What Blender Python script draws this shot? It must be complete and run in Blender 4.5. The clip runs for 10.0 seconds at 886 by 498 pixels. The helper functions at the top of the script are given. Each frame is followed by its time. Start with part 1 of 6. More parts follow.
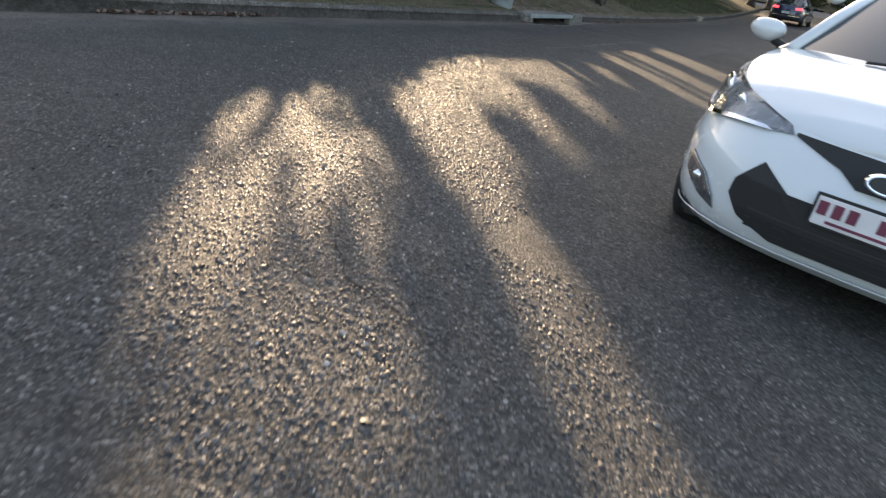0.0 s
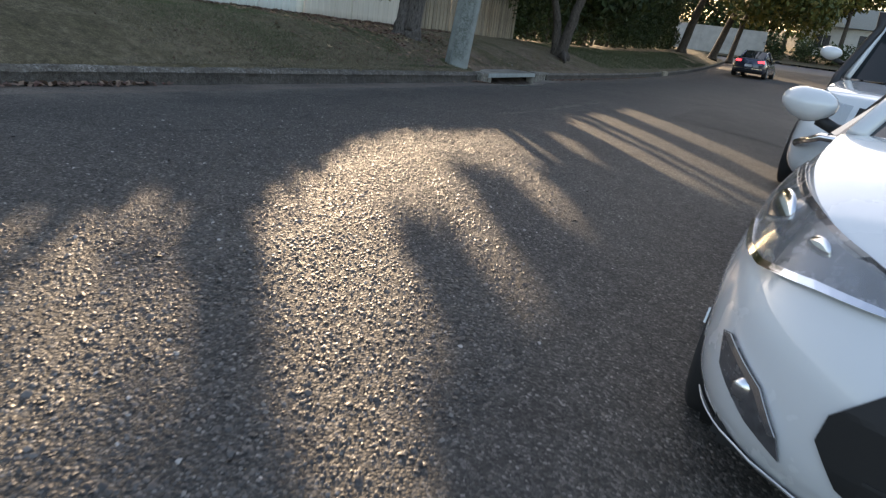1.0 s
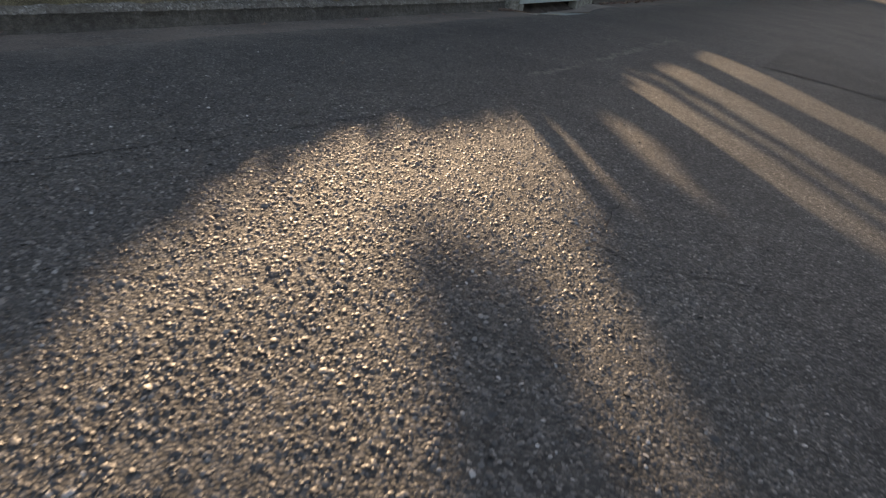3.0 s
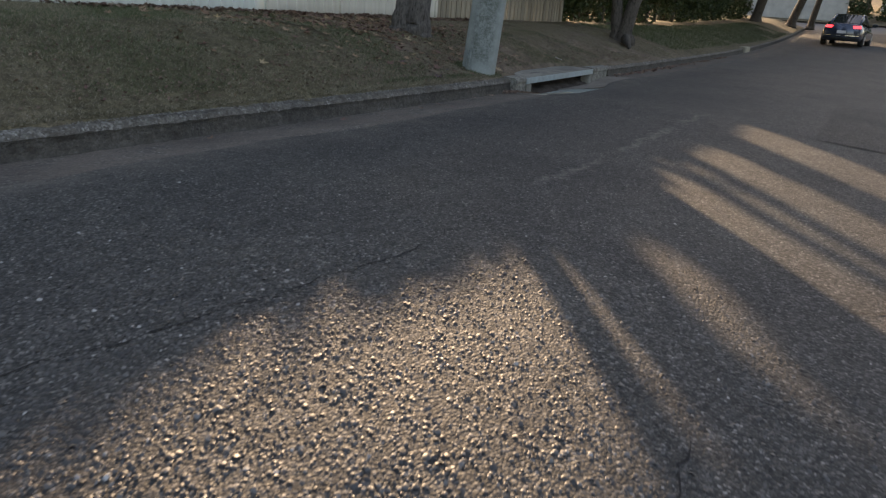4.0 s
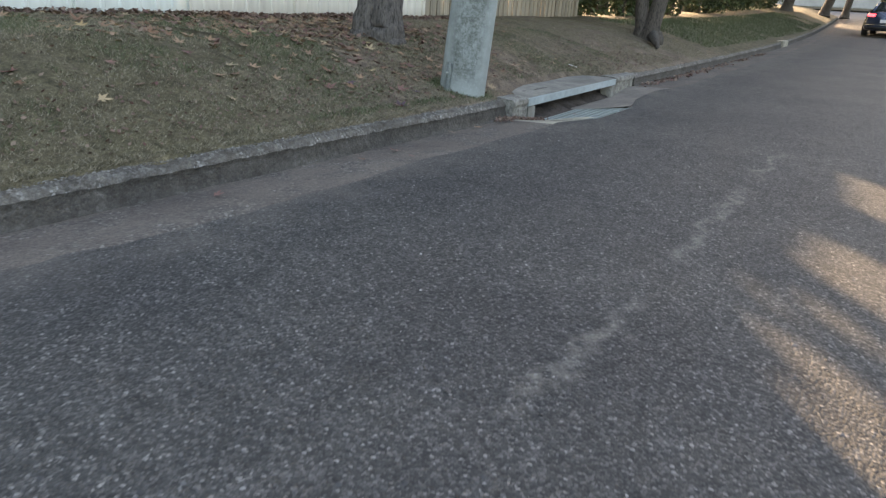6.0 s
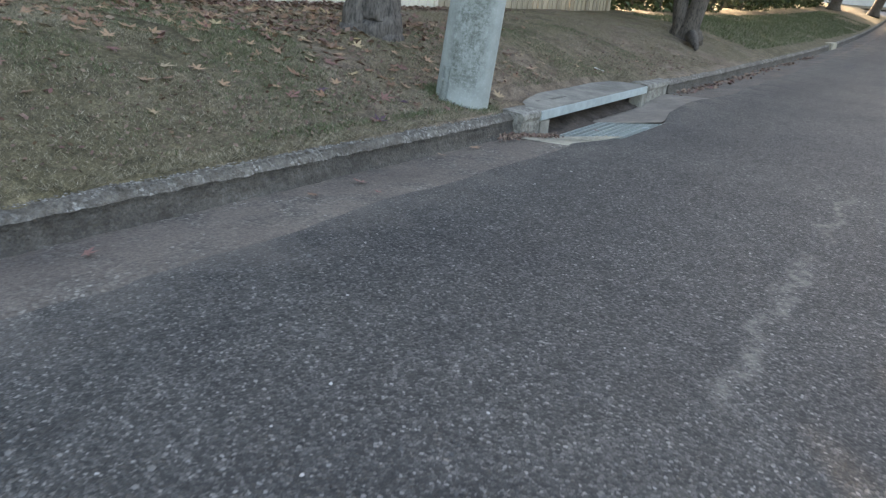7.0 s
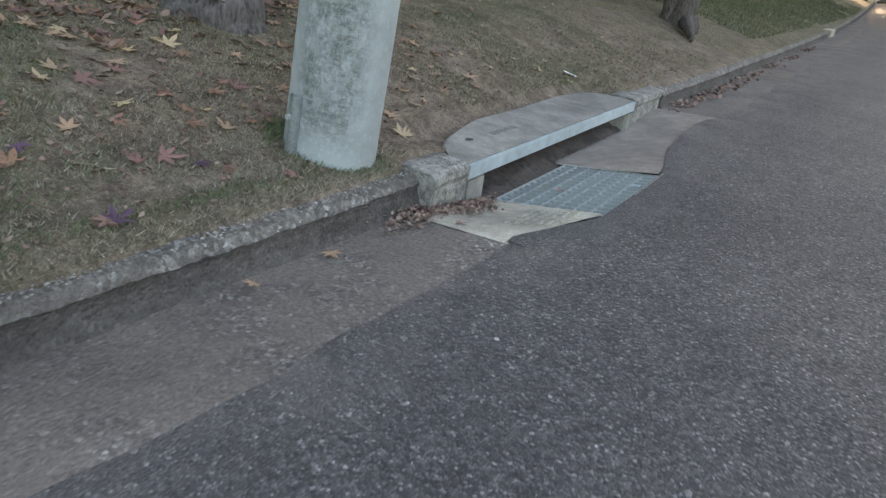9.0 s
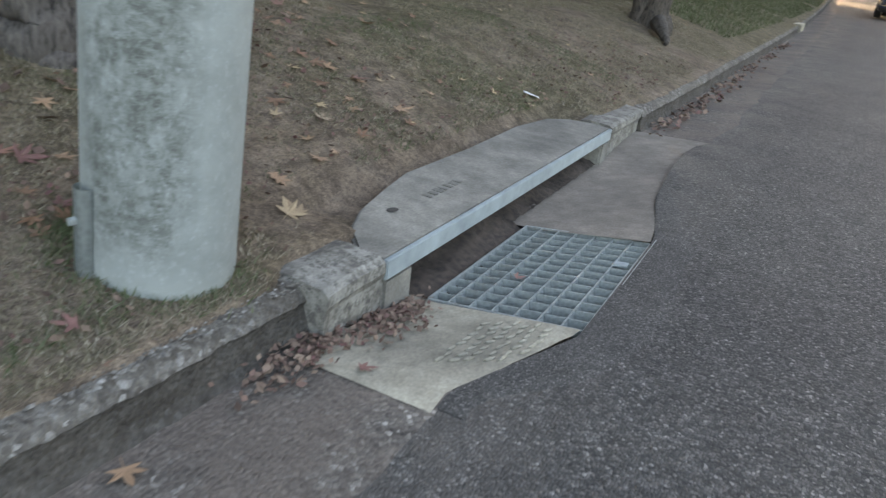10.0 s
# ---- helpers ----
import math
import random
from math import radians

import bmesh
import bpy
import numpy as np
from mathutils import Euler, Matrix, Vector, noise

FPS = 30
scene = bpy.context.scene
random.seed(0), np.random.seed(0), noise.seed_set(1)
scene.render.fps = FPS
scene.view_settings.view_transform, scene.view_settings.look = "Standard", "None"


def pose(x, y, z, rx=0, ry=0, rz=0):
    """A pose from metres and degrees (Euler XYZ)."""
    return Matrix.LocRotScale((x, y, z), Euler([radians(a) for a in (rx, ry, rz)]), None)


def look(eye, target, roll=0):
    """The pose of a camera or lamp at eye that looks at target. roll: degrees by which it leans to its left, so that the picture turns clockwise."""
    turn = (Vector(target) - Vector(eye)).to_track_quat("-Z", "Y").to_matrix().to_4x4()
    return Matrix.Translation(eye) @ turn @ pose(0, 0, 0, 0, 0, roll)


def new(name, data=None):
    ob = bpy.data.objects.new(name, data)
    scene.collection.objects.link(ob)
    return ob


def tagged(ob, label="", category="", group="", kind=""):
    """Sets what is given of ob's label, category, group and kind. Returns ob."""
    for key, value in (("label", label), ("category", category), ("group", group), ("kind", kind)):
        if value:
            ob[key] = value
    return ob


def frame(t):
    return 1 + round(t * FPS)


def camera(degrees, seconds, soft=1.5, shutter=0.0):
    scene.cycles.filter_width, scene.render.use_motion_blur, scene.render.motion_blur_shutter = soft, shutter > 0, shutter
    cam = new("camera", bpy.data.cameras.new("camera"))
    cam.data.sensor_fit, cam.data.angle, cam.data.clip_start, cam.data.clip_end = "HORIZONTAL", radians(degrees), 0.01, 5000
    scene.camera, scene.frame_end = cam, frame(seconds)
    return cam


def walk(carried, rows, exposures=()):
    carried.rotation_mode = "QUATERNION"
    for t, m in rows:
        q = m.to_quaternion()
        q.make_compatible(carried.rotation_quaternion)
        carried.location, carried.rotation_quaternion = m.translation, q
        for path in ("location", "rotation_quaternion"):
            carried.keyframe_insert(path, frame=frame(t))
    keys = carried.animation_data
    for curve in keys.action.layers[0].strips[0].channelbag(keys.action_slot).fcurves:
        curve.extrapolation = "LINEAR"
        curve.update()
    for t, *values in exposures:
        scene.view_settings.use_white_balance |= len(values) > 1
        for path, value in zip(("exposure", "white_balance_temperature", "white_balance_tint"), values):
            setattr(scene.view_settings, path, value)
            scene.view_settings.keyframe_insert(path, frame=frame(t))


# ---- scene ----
# ---- camera ----
cam = camera(65.8, 10.0, soft=1.3, shutter=0.2)
PATH = [
    (0, (0.236, 1.190, 0.820), (-0.598, 2.839, 0.054), 8.90),
    (0.5, (-0.028, 2.073, 0.830), (-1.017, 3.651, 0.101), 5.80),
    (1, (-0.198, 2.656, 0.830), (-1.013, 4.377, 0.216), 7.85),
    (1.5, (-0.454, 3.263, 0.820), (-1.374, 4.911, 0.159), 6.08),
    (2, (-0.715, 3.843, 0.849), (-1.625, 5.433, 0.046), 6.27),
    (3.3, (-1.310, 5.400, 0.896), (-2.124, 7.020, 0.050), 8.40),
    (3.5, (-1.402, 5.637, 0.887), (-2.263, 7.261, 0.100), 5.85),
    (4, (-1.609, 6.226, 0.919), (-2.561, 7.853, 0.252), 3.87),
    (4.5, (-1.839, 6.776, 0.934), (-2.751, 8.412, 0.233), 3.09),
    (5, (-2.053, 7.323, 0.960), (-3.026, 8.898, 0.204), 2.22),
    (5.5, (-2.255, 7.845, 0.971), (-3.114, 9.512, 0.274), 3.98),
    (6, (-2.475, 8.401, 0.985), (-3.465, 9.997, 0.296), 3.09),
    (6.2, (-2.556, 8.601, 0.995), (-3.532, 10.237, 0.386), 4.05),
    (7.3, (-2.953, 9.742, 1.041), (-4.005, 11.268, 0.292), 4.86),
    (7.5, (-3.060, 9.965, 1.051), (-4.042, 11.555, 0.340), 5.79),
    (8, (-3.263, 10.475, 1.083), (-4.315, 11.994, 0.319), 5.46),
    (8.5, (-3.446, 11.006, 1.101), (-4.444, 12.543, 0.299), 6.32),
    (8.6, (-3.513, 11.129, 1.108), (-4.438, 12.727, 0.339), 6.71),
    (9, (-3.733, 11.588, 1.090), (-4.675, 13.157, 0.284), 7.35),
    (9.5, (-3.951, 12.119, 1.110), (-4.973, 13.640, 0.309), 7.52),
    (10, (-4.193, 12.663, 1.111), (-5.057, 14.275, 0.302), 6.83),
]
EXPOSURES = [(0.0, 2.1, 7300, 14), (1.0, 1.9, 7100, 15), (2.0, 1.7, 7600, 16), (3.5, 1.68, 7700, 18), (4.0, 1.82, 7650, 18), (5.0, 2.76, 7600, 17), (6.0, 2.98, 7800, 17), (7.5, 3.3, 7500, 16), (10.0, 3.25, 8100, 18)]
walk(cam, [(t, look(eye, target, roll)) for t, eye, target, roll in PATH], EXPOSURES)

# ---- light: low late sun ahead of the walk, clear sky ----
SUN_X, SUN_Y, SUN_TAN = -0.629, 0.777, 0.27          # ground direction towards the sun, tangent of its height
SUN_DIR = Vector((SUN_X, SUN_Y, SUN_TAN)).normalized()
world = bpy.data.worlds.new("sky")
scene.world = world
world.use_nodes = True
wn = world.node_tree.nodes
sky = wn.new("ShaderNodeTexSky")
sky.sky_type = "NISHITA"
sky.sun_disc = False
sky.sun_elevation = math.atan(SUN_TAN)
sky.sun_rotation = math.atan2(SUN_X, SUN_Y)
sky.air_density, sky.dust_density, sky.ozone_density = 1.0, 3.5, 1.0
world.node_tree.links.new(sky.outputs[0], wn["Background"].inputs[0])
wn["Background"].inputs[1].default_value = 0.15
sun = new("sun", bpy.data.lights.new("sun", "SUN"))
sun.data.energy, sun.data.angle, sun.data.color = 3.2, radians(0.5), (1.0, 0.79, 0.55)
sun.matrix_world = look(SUN_DIR * 60, (0, 0, 0))


# ---- materials ----
class Mat:
    """A small builder of node materials in object coordinates (metres)."""

    def __init__(self, name):
        self.m = bpy.data.materials.new(name)
        self.m.use_nodes = True
        self.t = self.m.node_tree
        self.b = self.t.nodes["Principled BSDF"]
        self.co = self.t.nodes.new("ShaderNodeTexCoord").outputs["Object"]

    def link(self, a, b):
        self.t.links.new(a, b)

    def node(self, kind, **values):
        n = self.t.nodes.new("ShaderNode" + kind)
        for k, v in values.items():
            n.inputs[k.replace("_", " ")].default_value = v
        return n

    def noise(self, scale, detail=4.0, rough=0.55, stretch=None, co=None):
        n = self.node("TexNoise", Scale=scale, Detail=detail, Roughness=rough)
        src = co or self.co
        if stretch:
            mp = self.node("Mapping")
            mp.inputs["Scale"].default_value = stretch
            self.link(src, mp.inputs[0])
            src = mp.outputs[0]
        self.link(src, n.inputs["Vector"])
        return n.outputs["Fac"]

    def voronoi(self, scale, out="Distance", feature="F1", random=1.0):
        n = self.node("TexVoronoi", Scale=scale, Randomness=random)
        n.feature = feature
        self.link(self.co, n.inputs["Vector"])
        return n.outputs[out]

    def ramp(self, fac, *stops):
        n = self.t.nodes.new("ShaderNodeValToRGB")
        e = n.color_ramp.elements
        while len(e) < len(stops):
            e.new(0.5)
        for el, (p, c) in zip(e, stops):
            el.position = p
            el.color = (*c, 1) if len(c) == 3 else c
        self.link(fac, n.inputs[0])
        return n.outputs[0]

    def grey(self, fac, lo, hi, a=0.0, b=1.0):
        n = self.t.nodes.new("ShaderNodeMapRange")
        for i, v in enumerate((lo, hi, a, b)):
            n.inputs[i + 1].default_value = v
        self.link(fac, n.inputs[0])
        return n.outputs[0]

    def mix(self, fac, a, b, how="MIX"):
        n = self.t.nodes.new("ShaderNodeMix")
        n.data_type, n.blend_type = "RGBA", how
        for sock, v in ((n.inputs["Factor"], fac), (n.inputs["A"], a), (n.inputs["B"], b)):
            socks = [s for s in n.inputs if s.name == sock.name and (s.type == ("VALUE" if sock.name == "Factor" else "RGBA"))]
            if isinstance(v, (int, float)):
                socks[0].default_value = v
            elif isinstance(v, tuple):
                socks[0].default_value = (*v, 1)
            else:
                self.link(v, socks[0])
        return [o for o in n.outputs if o.type == "RGBA"][0]

    def math(self, op, a, b=None):
        n = self.t.nodes.new("ShaderNodeMath")
        n.operation = op
        for i, v in enumerate((a, b)):
            if v is None:
                continue
            if isinstance(v, (int, float)):
                n.inputs[i].default_value = v
            else:
                self.link(v, n.inputs[i])
        return n.outputs[0]

    def axis(self, i):
        n = self.t.nodes.new("ShaderNodeSeparateXYZ")
        self.link(self.co, n.inputs[0])
        return n.outputs[i]

    def random(self):
        return self.t.nodes.new("ShaderNodeObjectInfo").outputs["Random"]

    def island(self):
        return self.t.nodes.new("ShaderNodeNewGeometry").outputs["Random Per Island"]

    def bump(self, height, strength=0.5, dist=0.01, into=None):
        n = self.node("Bump", Strength=strength, Distance=dist)
        self.link(height, n.inputs["Height"])
        if into:
            self.link(into, n.inputs["Normal"])
        return n.outputs[0]

    def done(self, color=None, rough=0.7, normal=None, metal=0.0, spec=None, coat=None, alpha=None):
        for name, v in (("Base Color", color), ("Roughness", rough), ("Metallic", metal), ("Normal", normal), ("Specular IOR Level", spec), ("Coat Weight", coat)):
            if v is None:
                continue
            if isinstance(v, tuple):
                self.b.inputs[name].default_value = (*v, 1)
            elif isinstance(v, (int, float)):
                self.b.inputs[name].default_value = v
            else:
                self.link(v, self.b.inputs[name])
        return self.m


def plain(name, color, rough=0.5, metal=0.0, vary=0.12, scale=6.0, coat=None, spec=None, bump=0.0):
    k = Mat(name)
    n = k.noise(scale, 5)
    c = k.mix(1.0, color, k.ramp(n, (0.3, (1 - vary,) * 3), (0.7, (1 + vary,) * 3)), "MULTIPLY")
    nor = k.bump(k.noise(scale * 14, 3), bump, 0.004) if bump else None
    return k.done(c, k.grey(n, 0.3, 0.7, max(rough - 0.07, 0.02), rough + 0.07), nor, metal, spec, coat)


def asphalt_mat(name, dark=1.0, with_marks=True, grain=104.0, relief=0.7):
    k = Mat(name)
    cell = k.node("TexVoronoi", Scale=grain)
    k.link(k.co, cell.inputs["Vector"])
    sep = k.t.nodes.new("ShaderNodeSeparateColor")
    k.link(cell.outputs["Color"], sep.inputs[0])
    stone = k.ramp(sep.outputs[0], (0.0, (0.036 * dark, 0.036 * dark, 0.034 * dark)), (0.4, (0.058 * dark, 0.057 * dark, 0.053 * dark)),
                   (0.75, (0.09 * dark, 0.087 * dark, 0.081 * dark)), (0.94, (0.125 * dark, 0.12 * dark, 0.111 * dark)), (1.0, (0.23, 0.222, 0.207)))
    edge = k.voronoi(grain, "Distance", "DISTANCE_TO_EDGE")
    gap = k.grey(edge, 0.0, 0.09)
    c = k.mix(gap, (0.032, 0.032, 0.031), stone)
    big = k.noise(0.8, 5, 0.6)
    c = k.mix(1.0, c, k.ramp(big, (0.3, (0.8, 0.8, 0.82)), (0.7, (1.22, 1.2, 1.16))), "MULTIPLY")
    mid = k.noise(9.0, 4, 0.6)
    c = k.mix(1.0, c, k.ramp(mid, (0.3, (0.82, 0.82, 0.82)), (0.7, (1.15, 1.15, 1.15))), "MULTIPLY")
    if with_marks:
        # a worn pale smear that runs along the lane
        x, y = k.axis(0), k.axis(1)
        wob = k.noise(3.0, 3)
        off = k.math("ABSOLUTE", k.math("SUBTRACT", k.math("ADD", x, k.grey(wob, 0.3, 0.7, -0.07, 0.07)), -3.07))
        band = k.grey(off, 0.008, 0.05, 1.0, 0.0)
        along = k.math("MULTIPLY", k.math("MULTIPLY", k.grey(y, 9.7, 9.9), k.grey(y, 14.2, 14.6, 1.0, 0.0)), k.grey(k.noise(1.1, 3), 0.42, 0.56, 0.05, 1.0))
        torn = k.grey(k.noise(15.0, 6, 0.75), 0.4, 0.58)
        c = k.mix(k.math("MULTIPLY", k.math("MULTIPLY", band, along), k.math("MULTIPLY", torn, 0.45)), c, (0.27, 0.25, 0.21))
        # silt washed against the channel
        silt = k.math("MULTIPLY", k.grey(x, -4.85, -4.45, 1.0, 0.0), k.grey(k.noise(2.5, 5, 0.65), 0.35, 0.7))
        c = k.mix(k.math("MULTIPLY", silt, 0.6), c, (0.16, 0.14, 0.12))
    h = k.math("ADD", k.math("MULTIPLY", k.grey(cell.outputs["Distance"], 0.0, 0.75, 1.0, 0.0), 1.0), k.math("MULTIPLY", sep.outputs[1], 0.6))
    nor = k.bump(h, relief, 0.0055)
    nor = k.bump(k.noise(320.0, 2), 0.25, 0.002, nor)
    rough = k.grey(sep.outputs[2], 0.0, 1.0, 0.6, 0.9)
    return k.done(c, rough, nor, spec=0.18)


def concrete_mat(name, tone=(0.3, 0.29, 0.265), stain=0.5, chip=0.0):
    k = Mat(name)
    a, b, g = k.noise(2.2, 6, 0.65), k.noise(14.0, 5, 0.6), k.noise(90.0, 3, 0.6)
    c = k.mix(1.0, tone, k.ramp(a, (0.32, (1 - stain,) * 3), (0.68, (1.12, 1.12, 1.1))), "MULTIPLY")
    c = k.mix(1.0, c, k.ramp(b, (0.3, (0.78, 0.78, 0.76)), (0.7, (1.15, 1.15, 1.15))), "MULTIPLY")
    c = k.mix(1.0, c, k.ramp(g, (0.25, (0.75, 0.75, 0.74)), (0.75, (1.22, 1.22, 1.2))), "MULTIPLY")
    pits = k.voronoi(46.0)
    if chip:
        sp = k.math("MULTIPLY", k.grey(k.noise(42.0, 5, 0.7), 0.54, 0.62), k.grey(k.noise(4.0, 7, 0.75), 0.44, 0.54))
        c = k.mix(k.math("MULTIPLY", sp, chip), c, (0.36, 0.35, 0.32))
        c = k.mix(k.math("MULTIPLY", k.grey(k.noise(6.5, 8, 0.78), 0.46, 0.56), 0.75), c, (0.085, 0.074, 0.06))
        c = k.mix(k.math("MULTIPLY", k.grey(k.noise(26.0, 6, 0.8), 0.5, 0.6), 0.75), c, (0.07, 0.066, 0.058))
    nor = k.bump(k.math("ADD", g, k.math("MULTIPLY", pits, 0.5)), 0.5, 0.004)
    return k.done(c, k.grey(b, 0.3, 0.7, 0.8, 0.95), nor)


def kerb_mat(name, tone, bare):
    """Weathered kerb concrete: grey-brown paste, stones laid bare in patches, dirt and mould."""
    k = Mat(name)
    cell = k.node("TexVoronoi", Scale=64.0)
    k.link(k.co, cell.inputs["Vector"])
    sep = k.t.nodes.new("ShaderNodeSeparateColor")
    k.link(cell.outputs["Color"], sep.inputs[0])
    stone = k.ramp(sep.outputs[0], (0.0, (0.075, 0.068, 0.06)), (0.5, (0.15, 0.14, 0.125)), (0.85, (0.27, 0.258, 0.235)), (1.0, (0.42, 0.41, 0.385)))
    paste = k.ramp(k.noise(18.0, 7, 0.72), (0.3, (0.075, 0.066, 0.056)), (0.52, (0.145, 0.131, 0.113)), (0.72, (0.23, 0.216, 0.19)))
    c = k.mix(k.math("MULTIPLY", k.grey(k.noise(5.0, 7, 0.72), 0.42, 0.56), bare), paste, stone)
    c = k.mix(k.math("MULTIPLY", k.grey(k.noise(3.4, 8, 0.76, stretch=(1, 1, 2.2)), 0.5, 0.62), 0.7), c, (0.075, 0.064, 0.052))
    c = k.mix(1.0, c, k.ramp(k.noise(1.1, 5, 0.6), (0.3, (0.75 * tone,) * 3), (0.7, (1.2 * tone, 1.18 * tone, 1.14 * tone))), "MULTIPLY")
    c = k.mix(1.0, c, k.ramp(k.noise(120.0, 3, 0.7), (0.3, (0.7, 0.7, 0.7)), (0.7, (1.3, 1.3, 1.3))), "MULTIPLY")
    h = k.math("ADD", k.grey(cell.outputs["Distance"], 0.0, 0.7, 1.0, 0.0), k.math("MULTIPLY", k.noise(30.0, 6, 0.7), 2.0))
    return k.done(c, 0.92, k.bump(h, 0.8, 0.008), spec=0.25)


def channel_mat():
    """Old channel concrete worn down to its stones, with silt and a pale outer edge."""
    k = Mat("worn_channel_concrete")
    cell = k.node("TexVoronoi", Scale=62.0)
    k.link(k.co, cell.inputs["Vector"])
    sep = k.t.nodes.new("ShaderNodeSeparateColor")
    k.link(cell.outputs["Color"], sep.inputs[0])
    stone = k.ramp(sep.outputs[0], (0.0, (0.05, 0.044, 0.04)), (0.55, (0.11, 0.098, 0.086)), (0.88, (0.17, 0.155, 0.137)), (1.0, (0.28, 0.262, 0.238)))
    c = k.mix(k.grey(k.voronoi(62.0, "Distance", "DISTANCE_TO_EDGE"), 0.0, 0.12), (0.085, 0.075, 0.065), stone)
    silt = k.grey(k.noise(3.0, 6, 0.7), 0.36, 0.54)
    c = k.mix(k.math("MULTIPLY", silt, 0.82), c, (0.132, 0.109, 0.092))
    c = k.mix(1.0, c, k.ramp(k.noise(1.1, 5, 0.6), (0.3, (0.7, 0.7, 0.7)), (0.7, (1.25, 1.24, 1.2))), "MULTIPLY")
    c = k.mix(1.0, c, k.ramp(k.noise(70.0, 4, 0.7), (0.3, (0.65, 0.65, 0.65)), (0.7, (1.35, 1.35, 1.35))), "MULTIPLY")
    nor = k.bump(k.math("ADD", k.grey(cell.outputs["Distance"], 0.0, 0.7, 1.0, 0.0), k.noise(130.0, 3)), 0.7, 0.005)
    return k.done(c, 0.9, nor, spec=0.3)


def pole_mat():
    k = Mat("weathered_pole_concrete")
    a = k.noise(7.0, 6, 0.7)
    lich = k.noise(2.6, 6, 0.7, stretch=(1.0, 1.0, 0.45))
    g = k.noise(60.0, 4, 0.65)
    c = k.mix(1.0, (0.25, 0.274, 0.26), k.ramp(a, (0.3, (0.78, 0.78, 0.77)), (0.7, (1.14, 1.14, 1.14))), "MULTIPLY")
    z = k.axis(2)
    x = k.axis(0)
    up = k.grey(k.math("ADD", z, k.math("MULTIPLY", a, 0.3)), 0.3, 0.5)
    mid = k.math("MULTIPLY", k.grey(k.math("ABSOLUTE", k.math("SUBTRACT", x, -0.02)), 0.09, 0.16, 1.0, 0.0), up)
    grime = k.math("MULTIPLY", k.grey(lich, 0.24, 0.44), mid)
    blot = k.grey(k.noise(9.0, 9, 0.8, stretch=(1.0, 1.0, 0.6)), 0.38, 0.52)
    brush = k.grey(k.noise(30.0, 6, 0.75, stretch=(0.7, 0.7, 1.5)), 0.3, 0.56)
    speck = k.math("MULTIPLY", grime, k.math("MULTIPLY", blot, brush))
    c = k.mix(k.math("MULTIPLY", grime, 0.3), c, (0.15, 0.165, 0.15))
    c = k.mix(k.math("MULTIPLY", speck, 0.9), c, (0.062, 0.068, 0.056))
    c = k.mix(k.math("MULTIPLY", k.grey(g, 0.55, 0.7), 0.3), c, (0.4, 0.44, 0.44))
    c = k.mix(k.grey(z, 0.0, 0.16, 0.5, 0.0), c, (0.25, 0.25, 0.2))
    return k.done(c, 0.85, k.bump(k.math("ADD", g, a), 0.35, 0.003))


def verge_mat():
    k = Mat("dry_verge")
    a, b, g = k.noise(0.55, 5, 0.6), k.noise(3.2, 6, 0.65), k.noise(45.0, 5, 0.7)
    grass = k.ramp(k.noise(1.7, 6, 0.7), (0.3, (0.062, 0.06, 0.035)), (0.5, (0.096, 0.087, 0.054)), (0.72, (0.155, 0.133, 0.095)))
    dirt = k.ramp(b, (0.3, (0.115, 0.087, 0.068)), (0.6, (0.168, 0.134, 0.11)), (0.8, (0.24, 0.2, 0.17)))
    y = k.axis(1)
    bare = k.grey(k.math("ADD", k.math("MULTIPLY", a, 0.9), k.math("MULTIPLY", b, 0.5)), 0.42, 0.75)
    near = k.math("MULTIPLY", k.grey(y, 11.2, 13.6), k.grey(y, 21.0, 25.0, 1.0, 0.12))
    c = k.mix(k.math("MULTIPLY", bare, k.grey(near, 0.0, 1.0, 0.25, 1.0)), grass, dirt)
    c = k.mix(1.0, c, k.ramp(g, (0.25, (0.55, 0.55, 0.55)), (0.75, (1.5, 1.48, 1.42))), "MULTIPLY")
    c = k.mix(1.0, c, k.ramp(k.noise(9.0, 8, 0.78), (0.34, (0.5, 0.5, 0.5)), (0.68, (1.5, 1.47, 1.4))), "MULTIPLY")
    c = k.mix(1.0, c, k.ramp(k.noise(150.0, 4, 0.75), (0.32, (0.5, 0.49, 0.47)), (0.66, (1.6, 1.58, 1.52))), "MULTIPLY")
    nor = k.bump(g, 0.9, 0.02)
    nor = k.bump(b, 0.5, 0.05, nor)
    return k.done(c, 0.95, nor, spec=0.2)


def leafy(name, *colors, rough=0.6, by_object=False, through_light=0.0):
    k = Mat(name)
    r = k.random() if by_object else k.island()
    n = len(colors)
    c = k.ramp(r, *[(i / max(n - 1, 1), col) for i, col in enumerate(colors)])
    c = k.mix(1.0, c, k.ramp(k.noise(30.0, 3), (0.3, (0.75, 0.75, 0.75)), (0.7, (1.2, 1.2, 1.2))), "MULTIPLY")
    return k.done(c, rough, spec=0.3)


def bark_mat(name, tone):
    k = Mat(name)
    v = k.noise(24.0, 7, 0.72, stretch=(1.5, 1.5, 0.4))
    p = k.noise(1.3, 4, 0.6)
    c = k.ramp(v, (0.38, tuple(0.25 * t for t in tone)), (0.5, tone), (0.66, tuple(1.6 * t for t in tone)))
    c = k.mix(k.math("MULTIPLY", k.grey(p, 0.5, 0.65), 0.2), c, tuple(1.8 * t for t in tone))
    return k.done(c, 0.95, k.bump(v, 0.9, 0.03))


